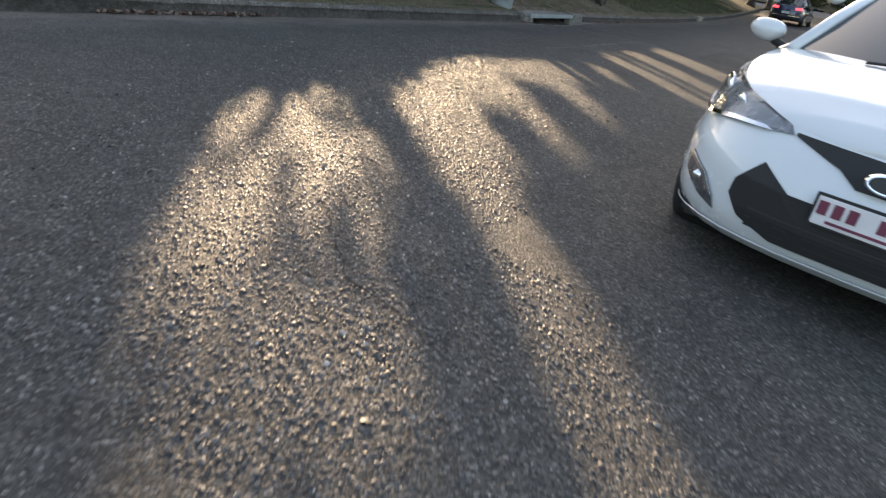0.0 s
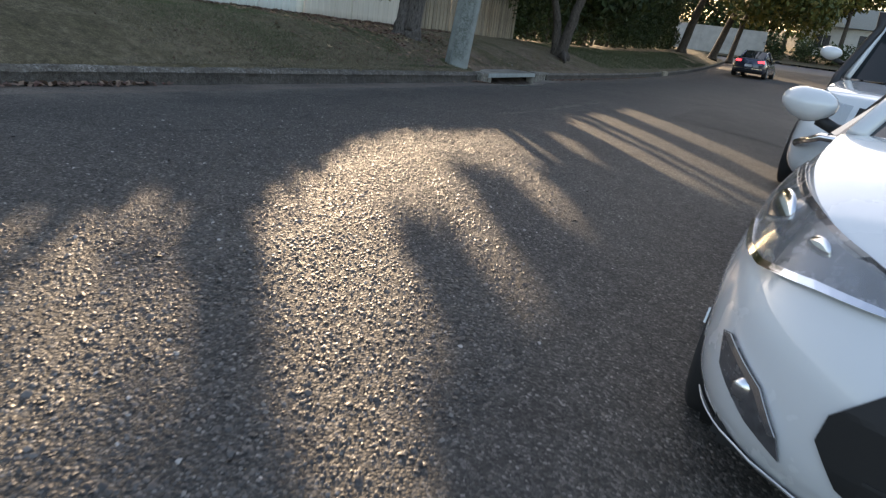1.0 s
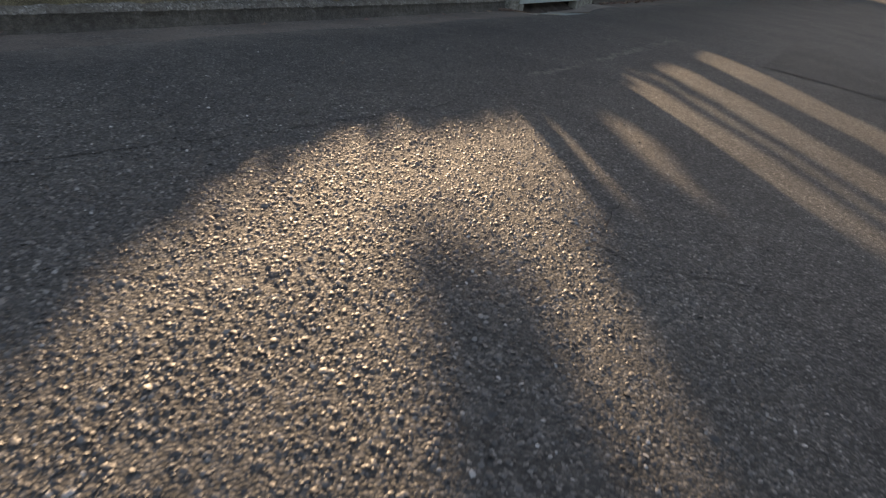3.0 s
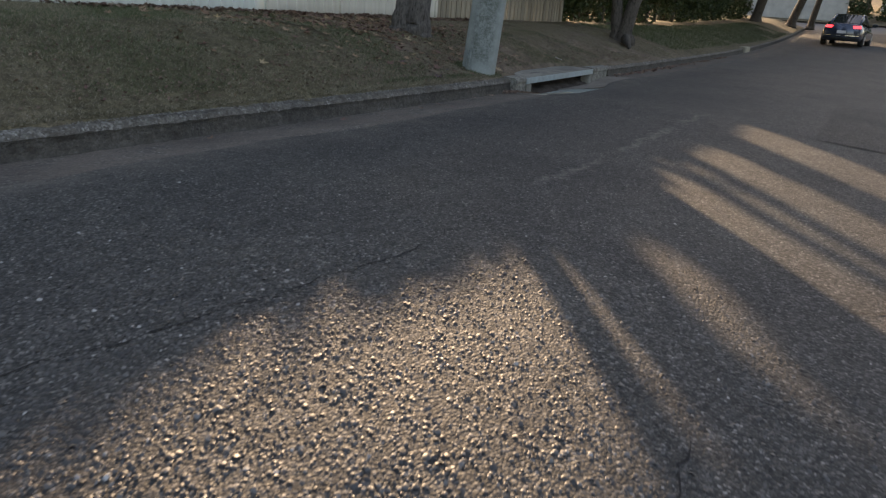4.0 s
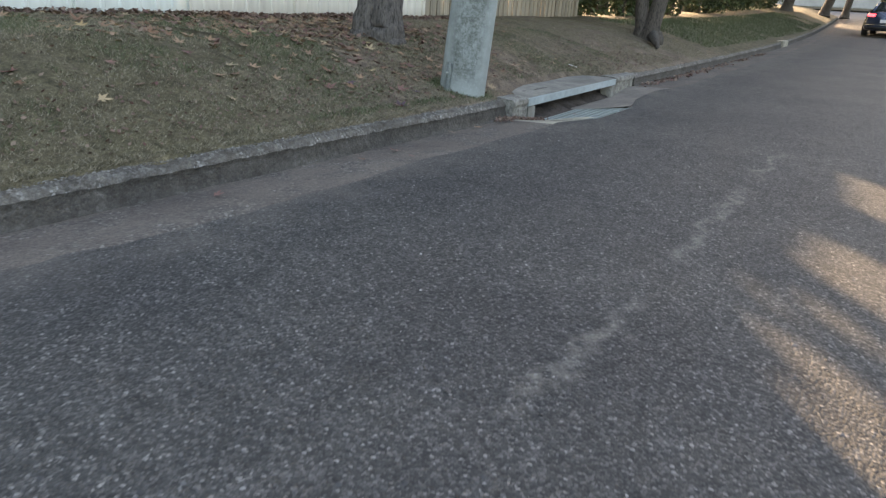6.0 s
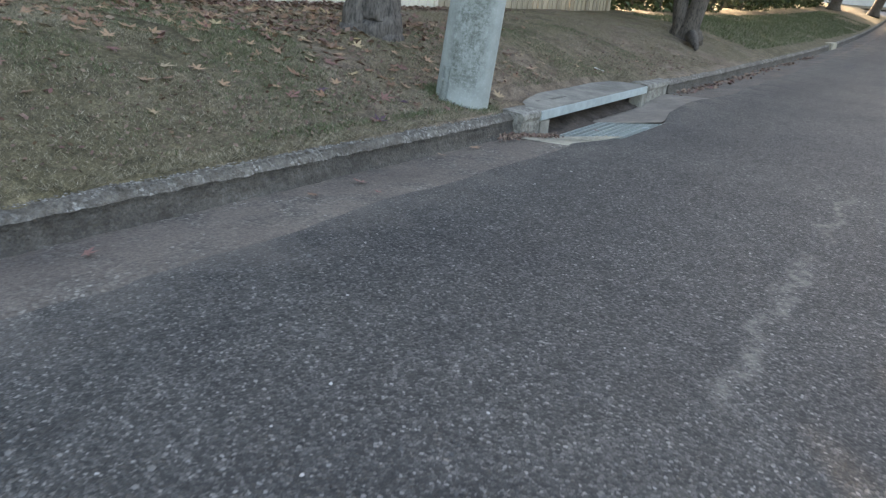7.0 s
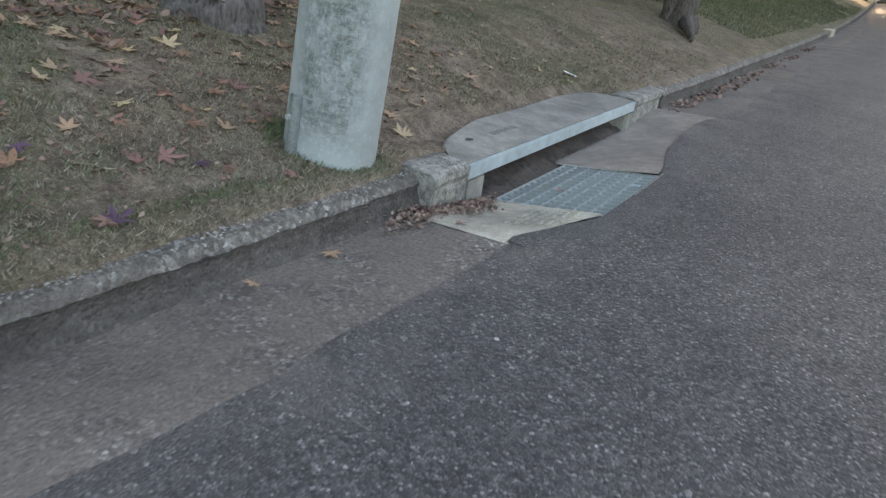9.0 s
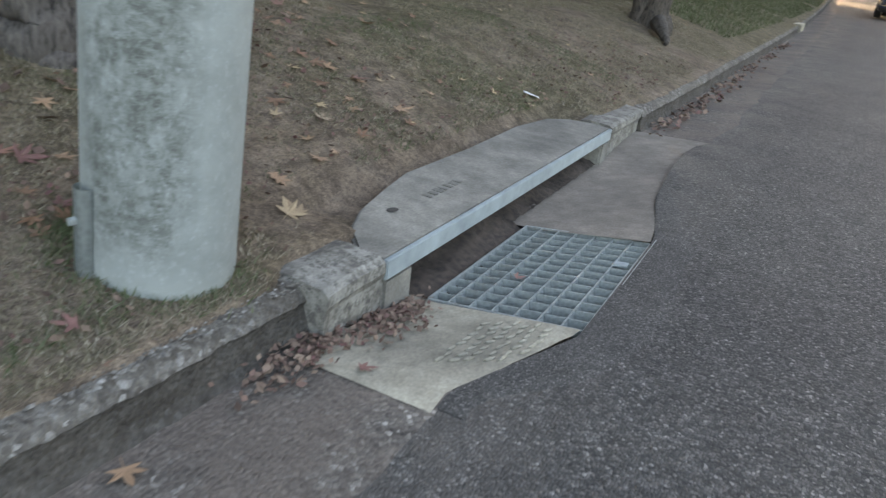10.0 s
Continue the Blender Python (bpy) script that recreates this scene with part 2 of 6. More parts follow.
def fence_mat(name, tone):
    k = Mat(name)
    a = k.noise(0.9, 5, 0.6)
    streak = k.noise(2.0, 5, 0.6, stretch=(6.0, 6.0, 0.35))
    c = k.mix(1.0, tone, k.ramp(streak, (0.3, (0.86, 0.86, 0.85)), (0.7, (1.05, 1.05, 1.05))), "MULTIPLY")
    z = k.axis(2)
    c = k.mix(k.math("MULTIPLY", k.grey(z, 0.0, 0.16, 1.0, 0.0), k.grey(a, 0.3, 0.7, 0.2, 0.8)), c, (0.25, 0.21, 0.16))
    return k.done(c, 0.5, k.bump(streak, 0.1, 0.004))


def paling_mat():
    k = Mat("weathered_palings")
    g = k.noise(4.0, 6, 0.65, stretch=(7.0, 7.0, 0.6))
    c = k.ramp(g, (0.3, (0.15, 0.12, 0.09)), (0.55, (0.3, 0.255, 0.19)), (0.8, (0.42, 0.37, 0.29)))
    c = k.mix(1.0, c, k.ramp(k.random(), (0.0, (0.7, 0.7, 0.7)), (1.0, (1.2, 1.18, 1.15))), "MULTIPLY")
    return k.done(c, 0.9, k.bump(g, 0.5, 0.008))


def steel_mat():
    k = Mat("galvanised_steel")
    s = k.voronoi(60.0)
    n = k.noise(5.0, 5, 0.6)
    c = k.mix(1.0, (0.285, 0.315, 0.3), k.ramp(s, (0.0, (0.8, 0.8, 0.8)), (0.8, (1.15, 1.15, 1.15))), "MULTIPLY")
    c = k.mix(k.math("MULTIPLY", k.grey(n, 0.55, 0.7), 0.5), c, (0.2, 0.17, 0.13))
    return k.done(c, k.grey(n, 0.3, 0.7, 0.45, 0.65), metal=0.3)


def glass_mat(name, tint=(0.02, 0.025, 0.027)):
    k = Mat(name)
    return k.done(tint, 0.06, spec=0.2)


ASPHALT = asphalt_mat("chip_seal_asphalt", 1.03)
ASPHALT_PATCH = asphalt_mat("patched_asphalt", 0.75, False)
ASPHALT_SEAM = asphalt_mat("fine_seam_asphalt", 1.12, False, 175.0, 0.4)
ASPHALT_FAR = plain("far_asphalt", (0.088, 0.087, 0.088), 0.9, vary=0.25, scale=1.5)
CHANNEL = channel_mat()
KERB = kerb_mat("crumbling_kerb_concrete", 0.92, 0.75)
APRON = concrete_mat("pale_apron_concrete", (0.36, 0.33, 0.265), 0.5)
APRON_DARK = concrete_mat("stained_apron_concrete", (0.215, 0.188, 0.16), 0.5)
STAMP = concrete_mat("stamped_concrete", (0.17, 0.16, 0.145), 0.4)
SLAB = concrete_mat("lintel_slab_concrete", (0.255, 0.242, 0.215), 0.6)
BLOCK = concrete_mat("chipped_block_concrete", (0.3, 0.288, 0.258), 0.5, 0.12)
LINTEL_BAND = plain("painted_steel_lintel", (0.31, 0.36, 0.365), 0.55, 0.2, 0.25, 9.0)
SOIL = plain("damp_leafy_soil", (0.06, 0.045, 0.035), 0.95, vary=0.6, scale=30.0, bump=0.8)
# Near-black base colour of the pit walls and the lifting hole's disc.
PIT = plain("near_black_pit", (0.05, 0.045, 0.04), 0.9)
POLE = pole_mat()
STEEL = steel_mat()
VERGE = verge_mat()
GRASS = leafy("dry_grass_blades", (0.085, 0.08, 0.043), (0.155, 0.135, 0.083), (0.25, 0.21, 0.145), (0.38, 0.33, 0.25), rough=0.8)
WEED = leafy("green_weed_blades", (0.055, 0.075, 0.03), (0.085, 0.105, 0.048), (0.13, 0.135, 0.075), rough=0.7)
FOLIAGE = leafy("dark_green_foliage", (0.02, 0.032, 0.012), (0.035, 0.055, 0.02), (0.055, 0.08, 0.028), (0.075, 0.09, 0.03))
FOLIAGE_LIGHT = leafy("yellow_green_foliage", (0.05, 0.07, 0.02), (0.09, 0.11, 0.03), (0.16, 0.16, 0.04), (0.25, 0.2, 0.05))
AUTUMN = leafy("turning_foliage", (0.1, 0.09, 0.03), (0.2, 0.15, 0.04), (0.12, 0.05, 0.02))
LEAF_TAN = leafy("tan_leaf", (0.29, 0.18, 0.11), (0.34, 0.22, 0.14), (0.22, 0.13, 0.09), by_object=True)
LEAF_YELLOW = leafy("yellow_leaf", (0.36, 0.25, 0.13), (0.38, 0.285, 0.17), (0.3, 0.215, 0.135), by_object=True)
LEAF_BROWN = leafy("brown_leaf", (0.17, 0.09, 0.055), (0.24, 0.13, 0.08), (0.13, 0.075, 0.05), by_object=True)
LEAF_RED = leafy("red_leaf", (0.2, 0.1, 0.085), (0.23, 0.125, 0.1), (0.15, 0.075, 0.068), by_object=True)
LEAF_PURPLE = leafy("purple_leaf", (0.075, 0.04, 0.062), (0.1, 0.055, 0.085), by_object=True)
LITTER = leafy("leaf_litter_bits", (0.085, 0.055, 0.042), (0.15, 0.095, 0.072), (0.23, 0.165, 0.12), (0.125, 0.058, 0.054), rough=0.85)
BARK = bark_mat("grey_brown_bark", (0.1, 0.088, 0.078))
BARK_DARK = bark_mat("dark_bark", (0.075, 0.062, 0.05))
FENCE_WHITE = fence_mat("white_sheet_steel", (0.68, 0.72, 0.68))
FENCE_CREAM = fence_mat("cream_sheet_steel", (0.66, 0.62, 0.54))
PALING = paling_mat()
PAINT_WHITE = plain("white_car_paint", (0.62, 0.645, 0.655), 0.22, vary=0.03, scale=2.0, coat=1.0)
PAINT_DARK = plain("dark_blue_car_paint", (0.035, 0.045, 0.075), 0.25, 0.3, 0.1, 2.0, 1.0)
BLACK_PLASTIC = plain("black_plastic", (0.02, 0.02, 0.021), 0.55, vary=0.2, scale=20.0)
MESH_BLACK = plain("black_grille", (0.012, 0.012, 0.012), 0.7)
RUBBER = plain("tyre_rubber", (0.025, 0.025, 0.025), 0.85, bump=0.2)
CHROME = plain("chrome_trim", (0.75, 0.76, 0.78), 0.12, 1.0, 0.05)
ALLOY = plain("alloy_rim", (0.5, 0.51, 0.52), 0.3, 0.9, 0.1)
GLASS = glass_mat("dark_car_glass")
# Greyer than WALL_WHITE: the garden wall's weak light is put into its colour.
WALL_GREY = plain("dimmed_wall_render", (0.4, 0.39, 0.36), 0.85, vary=0.18, scale=1.5)
LAMP_CLEAR = glass_mat("clear_lamp_cover", (0.9, 0.92, 0.93))
LAMP_CLEAR.node_tree.nodes["Principled BSDF"].inputs["Transmission Weight"].default_value = 0.92
LAMP_CLEAR.node_tree.nodes["Principled BSDF"].inputs["IOR"].default_value = 1.25
# Toned well below the top: the face's shade, with mould, is in the colour.
KERB_FACE = kerb_mat("shaded_mouldy_kerb_face", 0.52, 0.22)
LAMP_DARK = plain("lamp_housing", (0.22, 0.22, 0.23), 0.25, 0.7, 0.3, 25.0)
PLATE = plain("plate_white", (0.7, 0.68, 0.69), 0.4, vary=0.06)
PLATE_MARK = plain("plate_maroon", (0.16, 0.03, 0.06), 0.5)
WALL_WHITE = plain("white_render", (0.72, 0.72, 0.7), 0.85, vary=0.1, scale=1.5)
ROOF = plain("grey_green_roof", (0.16, 0.19, 0.18), 0.7, vary=0.15)
HOUSE_DARK = plain("dark_window_band", (0.05, 0.055, 0.07), 0.3)
CRACK = plain("crack_shadow_soil", (0.012, 0.011, 0.011), 0.95)

tail = Mat("lit_tail_lamp")
tail.b.inputs["Emission Color"].default_value = (1.0, 0.06, 0.08, 1)
tail.b.inputs["Emission Strength"].default_value = 0.9
TAIL_LIT = tail.done((0.5, 0.02, 0.02), 0.2)


# ---- building helpers ----
def mesh_of(name, verts, faces, mats=(), smooth=False):
    me = bpy.data.meshes.new(name)
    me.from_pydata([tuple(v) for v in verts], [], faces)
    for m in mats if isinstance(mats, (list, tuple)) else (mats,):
        me.materials.append(m)
    if smooth:
        me.shade_smooth()
    me.update()
    return me


def thing(name, label="", category="", group="", kind="", at=(0, 0, 0)):
    ob = new(name)
    ob.location = at
    return tagged(ob, label, category, group, kind)


def part(name, bm, material, parent=None, label="", smooth=False):
    """Links a bmesh (or mesh data) as one mesh object under a thing or a part."""
    if isinstance(bm, bmesh.types.BMesh):
        me = bpy.data.meshes.new(name)
        bm.to_mesh(me)
        bm.free()
        me.materials.append(material)
        if smooth:
            me.shade_smooth()
    else:
        me = bm
    ob = new(name, me)
    if parent:
        ob.parent = parent
    return tagged(ob, label)


def box(bm, x0, x1, y0, y1, z0, z1, bevel=0.0):
    r = bmesh.ops.create_cube(bm, size=1.0)
    vs = r["verts"]
    for v in vs:
        v.co = Vector((x0 + (v.co.x + 0.5) * (x1 - x0), y0 + (v.co.y + 0.5) * (y1 - y0), z0 + (v.co.z + 0.5) * (z1 - z0)))
    if bevel:
        es = list({e for v in vs for e in v.link_edges})
        bmesh.ops.bevel(bm, geom=es, offset=bevel, segments=2, affect="EDGES", clamp_overlap=True)
    return bm


def boxed(x0, x1, y0, y1, z0, z1, bevel=0.0):
    return box(bmesh.new(), x0, x1, y0, y1, z0, z1, bevel)


def grid_mesh(name, rows, mats, smooth=True):
    """A sheet from equal rows of points."""
    n = len(rows[0])
    verts = [p for r in rows for p in r]
    faces = [(i * n + j, i * n + j + 1, (i + 1) * n + j + 1, (i + 1) * n + j) for i in range(len(rows) - 1) for j in range(n - 1)]
    return mesh_of(name, verts, faces, mats, smooth)


def tube(name, pts, radii, mat, sides=12, rough=0.0, seed=0):
    """A bent, tapered round limb with a closed end."""
    rng = random.Random(seed)
    verts, faces = [], []
    pts = [Vector(p) for p in pts]
    for i, p in enumerate(pts):
        d = (pts[min(i + 1, len(pts) - 1)] - pts[max(i - 1, 0)]).normalized()
        a = d.cross(Vector((0.3, 1, 0.1))).normalized()
        b = d.cross(a)
        for j in range(sides):
            th = 2 * math.pi * j / sides
            k = radii[i] * (1 + rough * (noise.noise(Vector((math.cos(th) * 1.4, math.sin(th) * 1.4, p.z * 1.6 + seed))) + 0.3 * rng.uniform(-1, 1)))
            verts.append(p + a * math.cos(th) * k + b * math.sin(th) * k)
    for i in range(len(pts) - 1):
        for j in range(sides):
            k = (j + 1) % sides
            faces.append((i * sides + j, i * sides + k, (i + 1) * sides + k, (i + 1) * sides + j))
    faces.append(tuple(range(sides))[::-1])
    faces.append(tuple((len(pts) - 1) * sides + j for j in range(sides)))
    return mesh_of(name, verts, faces, mat, True)


def lerp(x, pts):
    """Straight lines between (x, value) points."""
    return float(np.interp(x, [p[0] for p in pts], [p[1] for p in pts]))


def step(a, b, x):
    t = min(max((x - a) / (b - a), 0.0), 1.0)
    return t * t * (3 - 2 * t)


# ---- the lie of the land: the left lane is the level z = 0 ----
KERB_X, EDGE_X = -5.40, -4.87


def bend(y):
    """The kerb bows gently away at both ends."""
    return lerp(y, [(-16, -0.2), (4, -0.16), (8, -0.09), (11, -0.03), (13.5, 0.01), (15, 0.0), (17, -0.035), (18.2, -0.05), (20, -0.07), (23, -0.13), (33, -0.26), (45, -0.5), (62, -0.95)])


def rise(y):
    """The road climbs gently away towards the junction."""
    t = max(0.0, (y - 22) / 38)
    return 0.9 * t * t if t < 1 else 0.9 + 1.8 * (t - 1)


def road_z(x, y):
    s = max(0.0, x + 3.45)
    drop = 0.017 * s * s if s < 3.6 else 0.017 * 12.96 + 0.085 * (s - 3.6)
    return rise(y) - drop * (1 - 0.9 * step(22, 50, y)) + 0.006 * noise.noise(Vector((x * 0.8, y * 0.5, 0)))


def verge_z(x, y):
    """The bank climbs from the kerb to the fence, steeper where the walk begins."""
    d = -5.45 + bend(y) - x
    k = 0.35 - 0.09 * step(11, 13.3, y)
    h = lerp(d, [(-1, 0.14), (0, 0.14), (0.9, 0.14 + 0.9 * k), (1.6, 0.14 + 1.6 * k - 0.06 * (k > 0.3)), (3.3, 0.71), (6, 0.76), (40, 0.9)])
    if 14.5 < y < 17.25 and d < 0.44:
        h = min(h, 0.1)
    elif d < 1.2:
        h -= 0.06 * step(13.95, 14.5, y) * (1 - step(17.15, 17.8, y)) * min(1.0, (1.2 - d) / 0.7) * min(1.0, d / 0.4)
    return rise(y) + h + 0.025 * noise.noise(Vector((x * 1.1, y * 0.9, 3.0))) * min(1.0, max(0.0, d) * 2 + 0.1)


def dip(x, y):
    """The channel sinks towards the gully."""
    return -0.075 * step(13.9, 14.65, y) * (1 - step(16.8, 17.8, y)) * min(max((-4.72 + bend(y) - x) / 0.55, 0), 1)


def channel_z(x, y):
    return rise(y) - 0.03 * (EDGE_X + bend(y) - x) / 0.54 + dip(x, y)


APRON_EDGE = [(13.95, EDGE_X), (14.06, -4.885), (14.60, -4.70), (15.66, -4.72), (16.3, -4.87), (16.9, -4.93), (17.4, -4.96), (17.8, -4.93), (17.9, EDGE_X)]


def road_left(y):
    if 13.95 < y < 17.9:
        return lerp(y, APRON_EDGE) + bend(y)
    return EDGE_X + bend(y) + 0.035 * noise.noise(Vector((y * 1.3, 7.0, 0))) + 0.02 * noise.noise(Vector((y * 5.0, 2.0, 0)))


# ---- ground, road, channel, kerb, verge ----
def build_ground():
    rows = []
    ys = [-500, -150, -60, -30] + list(np.arange(-16, 80, 2.0)) + [90, 120, 200, 400, 900]
    xs = [-700, -300, -120, -60, -30, -16, -10, -6, -3, 0, 3, 6, 10, 16, 30, 60, 120, 300, 700]
    for y in ys:
        rows.append([(x, y, min(road_z(min(max(x, -9), 8), y), rise(y)) - 0.55 + 0.02 * max(0, abs(x) - 20) ** 0.5) for x in xs])
    g = new("ground", grid_mesh("ground", rows, VERGE))
    tagged(g, "dry grassy suburban land reaching to the horizon", "ground", kind="structure")
    ys = list(np.arange(-16, 9, 0.5)) + list(np.arange(9, 20, 0.1)) + list(np.arange(20, 62.1, 0.5))
    us = [0, 0.01, 0.03, 0.06, 0.1, 0.15, 0.2, 0.25, 0.3, 0.35, 0.4, 0.45, 0.5, 0.55, 0.6, 0.7, 0.8, 0.9, 1.0]
    rows = []
    for y in ys:
        xl = road_left(y)
        rows.append([(xl + (5.3 - xl) * u, y, road_z(xl + (5.3 - xl) * u, y)) for u in us])
    r = new("road", grid_mesh("road", rows, ASPHALT))
    tagged(r, "coarse grey chip-seal asphalt road with pale stones", "road", kind="structure")
    # cross street in the late sun
    rows = []
    for y in np.arange(62.1, 74.1, 1.0):
        rows.append([(x, y, road_z(min(max(x, -8), 8) * 0.2 - 2.8, y)) for x in np.arange(-80, 80.1, 4.0)])
    c = new("road", grid_mesh("cross_street", rows, ASPHALT_FAR))
    tagged(c, "sunlit pale asphalt side street at the junction", "road", kind="structure")
    # verge on the left, from kerb back past the fence
    ds = [0.0, 0.05, 0.12, 0.2, 0.3, 0.45, 0.6, 0.8, 1.0, 1.2, 1.4, 1.6, 1.8, 2.1, 2.5, 2.9, 3.3, 4, 6, 8, 16, 40]
    rows = []
    for y in list(np.arange(-16, 8, 0.5)) + list(np.arange(8, 24, 0.12)) + list(np.arange(24, 62, 0.5)):
        k = bend(y) - (5.462 + 0.022 * noise.noise(Vector((y * 3.0, 8, 8))) + 0.014 * noise.noise(Vector((y * 11.0, 8, 8))) if not 14.0 < y < 18.1 else 5.50)
        rows.append([(k + 0.02, y, rise(y) + 0.1), (k, y, rise(y) + (0.146 if not 14.05 < y < 17.95 else 0.08))] + [(k - d, y, verge_z(k - d, y) + 0.012 * noise.noise(Vector((y * 6, d * 5, 2))) * (1 if d < 0.3 else 0)) for d in ds[1:]])
    v = new("verge", grid_mesh("verge", rows, VERGE))
    tagged(v, "sloping dry grass verge with bare brown soil", "verge", kind="structure")
    # far verge on the other side of the street
    rows = [[(5.45 + d, y, road_z(5.3, y) + 0.16 + 0.02 * d) for d in (0, 0.5, 2, 5, 10, 30, 60)] for y in np.arange(-16, 62.1, 2.0)]
    v = new("verge", grid_mesh("verge_far_side", rows, VERGE))
    tagged(v, "dry grass verge across the street", "verge", kind="structure")
    rows = [[(x, y, road_z(5.3, y) + z) for x, z in ((5.28, -0.02), (5.3, 0.12), (5.36, 0.16), (5.47, 0.165))] for y in np.arange(-16, 62.1, 1.0)]
    v = new("kerb", grid_mesh("kerb_far_side", rows, KERB))
    tagged(v, "grey concrete kerb across the street", "kerb", kind="structure")
    # bank behind the junction
    rows = [[(x, y, rise(74) + (y - 74) * 0.1 + 0.1) for x in (-90, -40, -20, -10, 0, 10, 20, 50, 90)] for y in (74, 78, 84, 95, 130)]
    v = new("verge", grid_mesh("bank", rows, VERGE))
    tagged(v, "grassy bank behind the side street", "verge", kind="structure")


def kerb_run(name, y0, y1, label):
    """Channel and kerb of one stretch: a stained face, coloured darker for shade, and a worn pale top."""
    ys = [y for y in np.arange(y0, y1, 0.025) if 8.5 < y < 19 or abs(y / 0.1 - round(y / 0.1)) < 0.01] + [y1]
    rows, face, top = [], [], []
    for y in ys:
        w = 0.012 * noise.noise(Vector((y * 2.2, 0, 5))) + 0.012 * noise.noise(Vector((y * 7, 0, 5))) + 0.007 * noise.noise(Vector((y * 23, 0, 5)))
        e = 0.009 * noise.noise(Vector((y * 11, 4, 1))) + 0.006 * noise.noise(Vector((y * 31, 4, 1)))
        # broken bites out of the arris
        bite = max(0.0, noise.noise(Vector((y * 3.1, 9, 2))) - 0.28) * 0.06
        xl, k = road_left(y), KERB_X + bend(y)
        rows.append([(xl + 0.09, y, channel_z(xl, y) - 0.012), (xl + 0.004, y, channel_z(xl, y) + 0.003)] + [(k + q, y, channel_z(k + q, y) + 0.005 * noise.noise(Vector((q * 6, y * 3, 0))) + 0.004 * noise.noise(Vector((q * 30, y * 18, 0)))) for q in (0.43, 0.38, 0.33, 0.28, 0.23, 0.18, 0.13, 0.09, 0.05, 0.02, -0.01)])
        zb, zt = channel_z(k, y) - 0.01, rise(y) + 0.13

        def rough(q, z):
            return 0.006 * noise.noise(Vector((y * 9, z * 30, q * 20))) + 0.004 * noise.noise(Vector((y * 27, z * 50, q * 50)))
        lip = (k + 0.004 + w - bite, y, zt - 0.046 + e - bite * 0.5)
        foot = 0.022 + 0.02 * noise.noise(Vector((y * 1.7, 3, 3)))
        face.append([(k + foot + 0.02, y, zb + 0.004), (k + foot, y, zb + 0.018)] + [(k + 0.012 * (1 - f) + w * f - 0.006 * f + rough(0, f) - bite * f * f, y, zb + 0.03 + (zt - 0.079 - zb - 0.005) * f) for f in (0.15, 0.4, 0.65, 0.85)] + [lip])
        top.append([lip] + [(k - q + w * max(0.0, 1 - q / 0.06) - bite * max(0.0, 1 - q / 0.08), y, zt + dz + e * 0.8 + rough(q, 0.1)) for q, dz in ((0.003, -0.032), (0.014, -0.016), (0.034, -0.005), (0.06, 0.004), (0.085, 0.008), (0.108, 0.01))] + [(k - 0.13, y, zt + 0.008), (k - 0.15, y, zt - 0.05)])
    ch = new("channel", grid_mesh("channel", rows, CHANNEL))
    tagged(ch, "silted concrete gutter channel along the kerb", "gutter", kind="structure")
    kb = thing(name, label, "kerb", kind="structure")
    part("kerb_face", grid_mesh("kerb_face", face, KERB_FACE), KERB_FACE, kb, "stained kerb face with shade in its dark colour")
    part("kerb_top", grid_mesh("kerb_top", top, KERB), KERB, kb, "pale crumbling kerb top")
    for f, t in ((face[0], top[0]), (face[-1], top[-1])):
        ring = f + t[1:] + [(t[-1][0], t[-1][1], f[0][2])]
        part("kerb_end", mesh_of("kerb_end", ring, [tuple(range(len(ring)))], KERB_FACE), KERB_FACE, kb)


build_ground()
kerb_run("kerb", -16, 14.08, "worn grey concrete kerb with a pale crumbled edge")
kerb_run("kerb", 17.9, 61.5, "worn grey concrete kerb running up the street")


# ---- stormwater gully: lintel, kerb blocks, apron, grate, pit ----
GULLY = Matrix.Translation((-5.385, 15.7, 0)) @ pose(0, 0, 0, 0, 0, 2.0) @ Matrix.Translation((5.385 + 0.0, -15.9, 0))


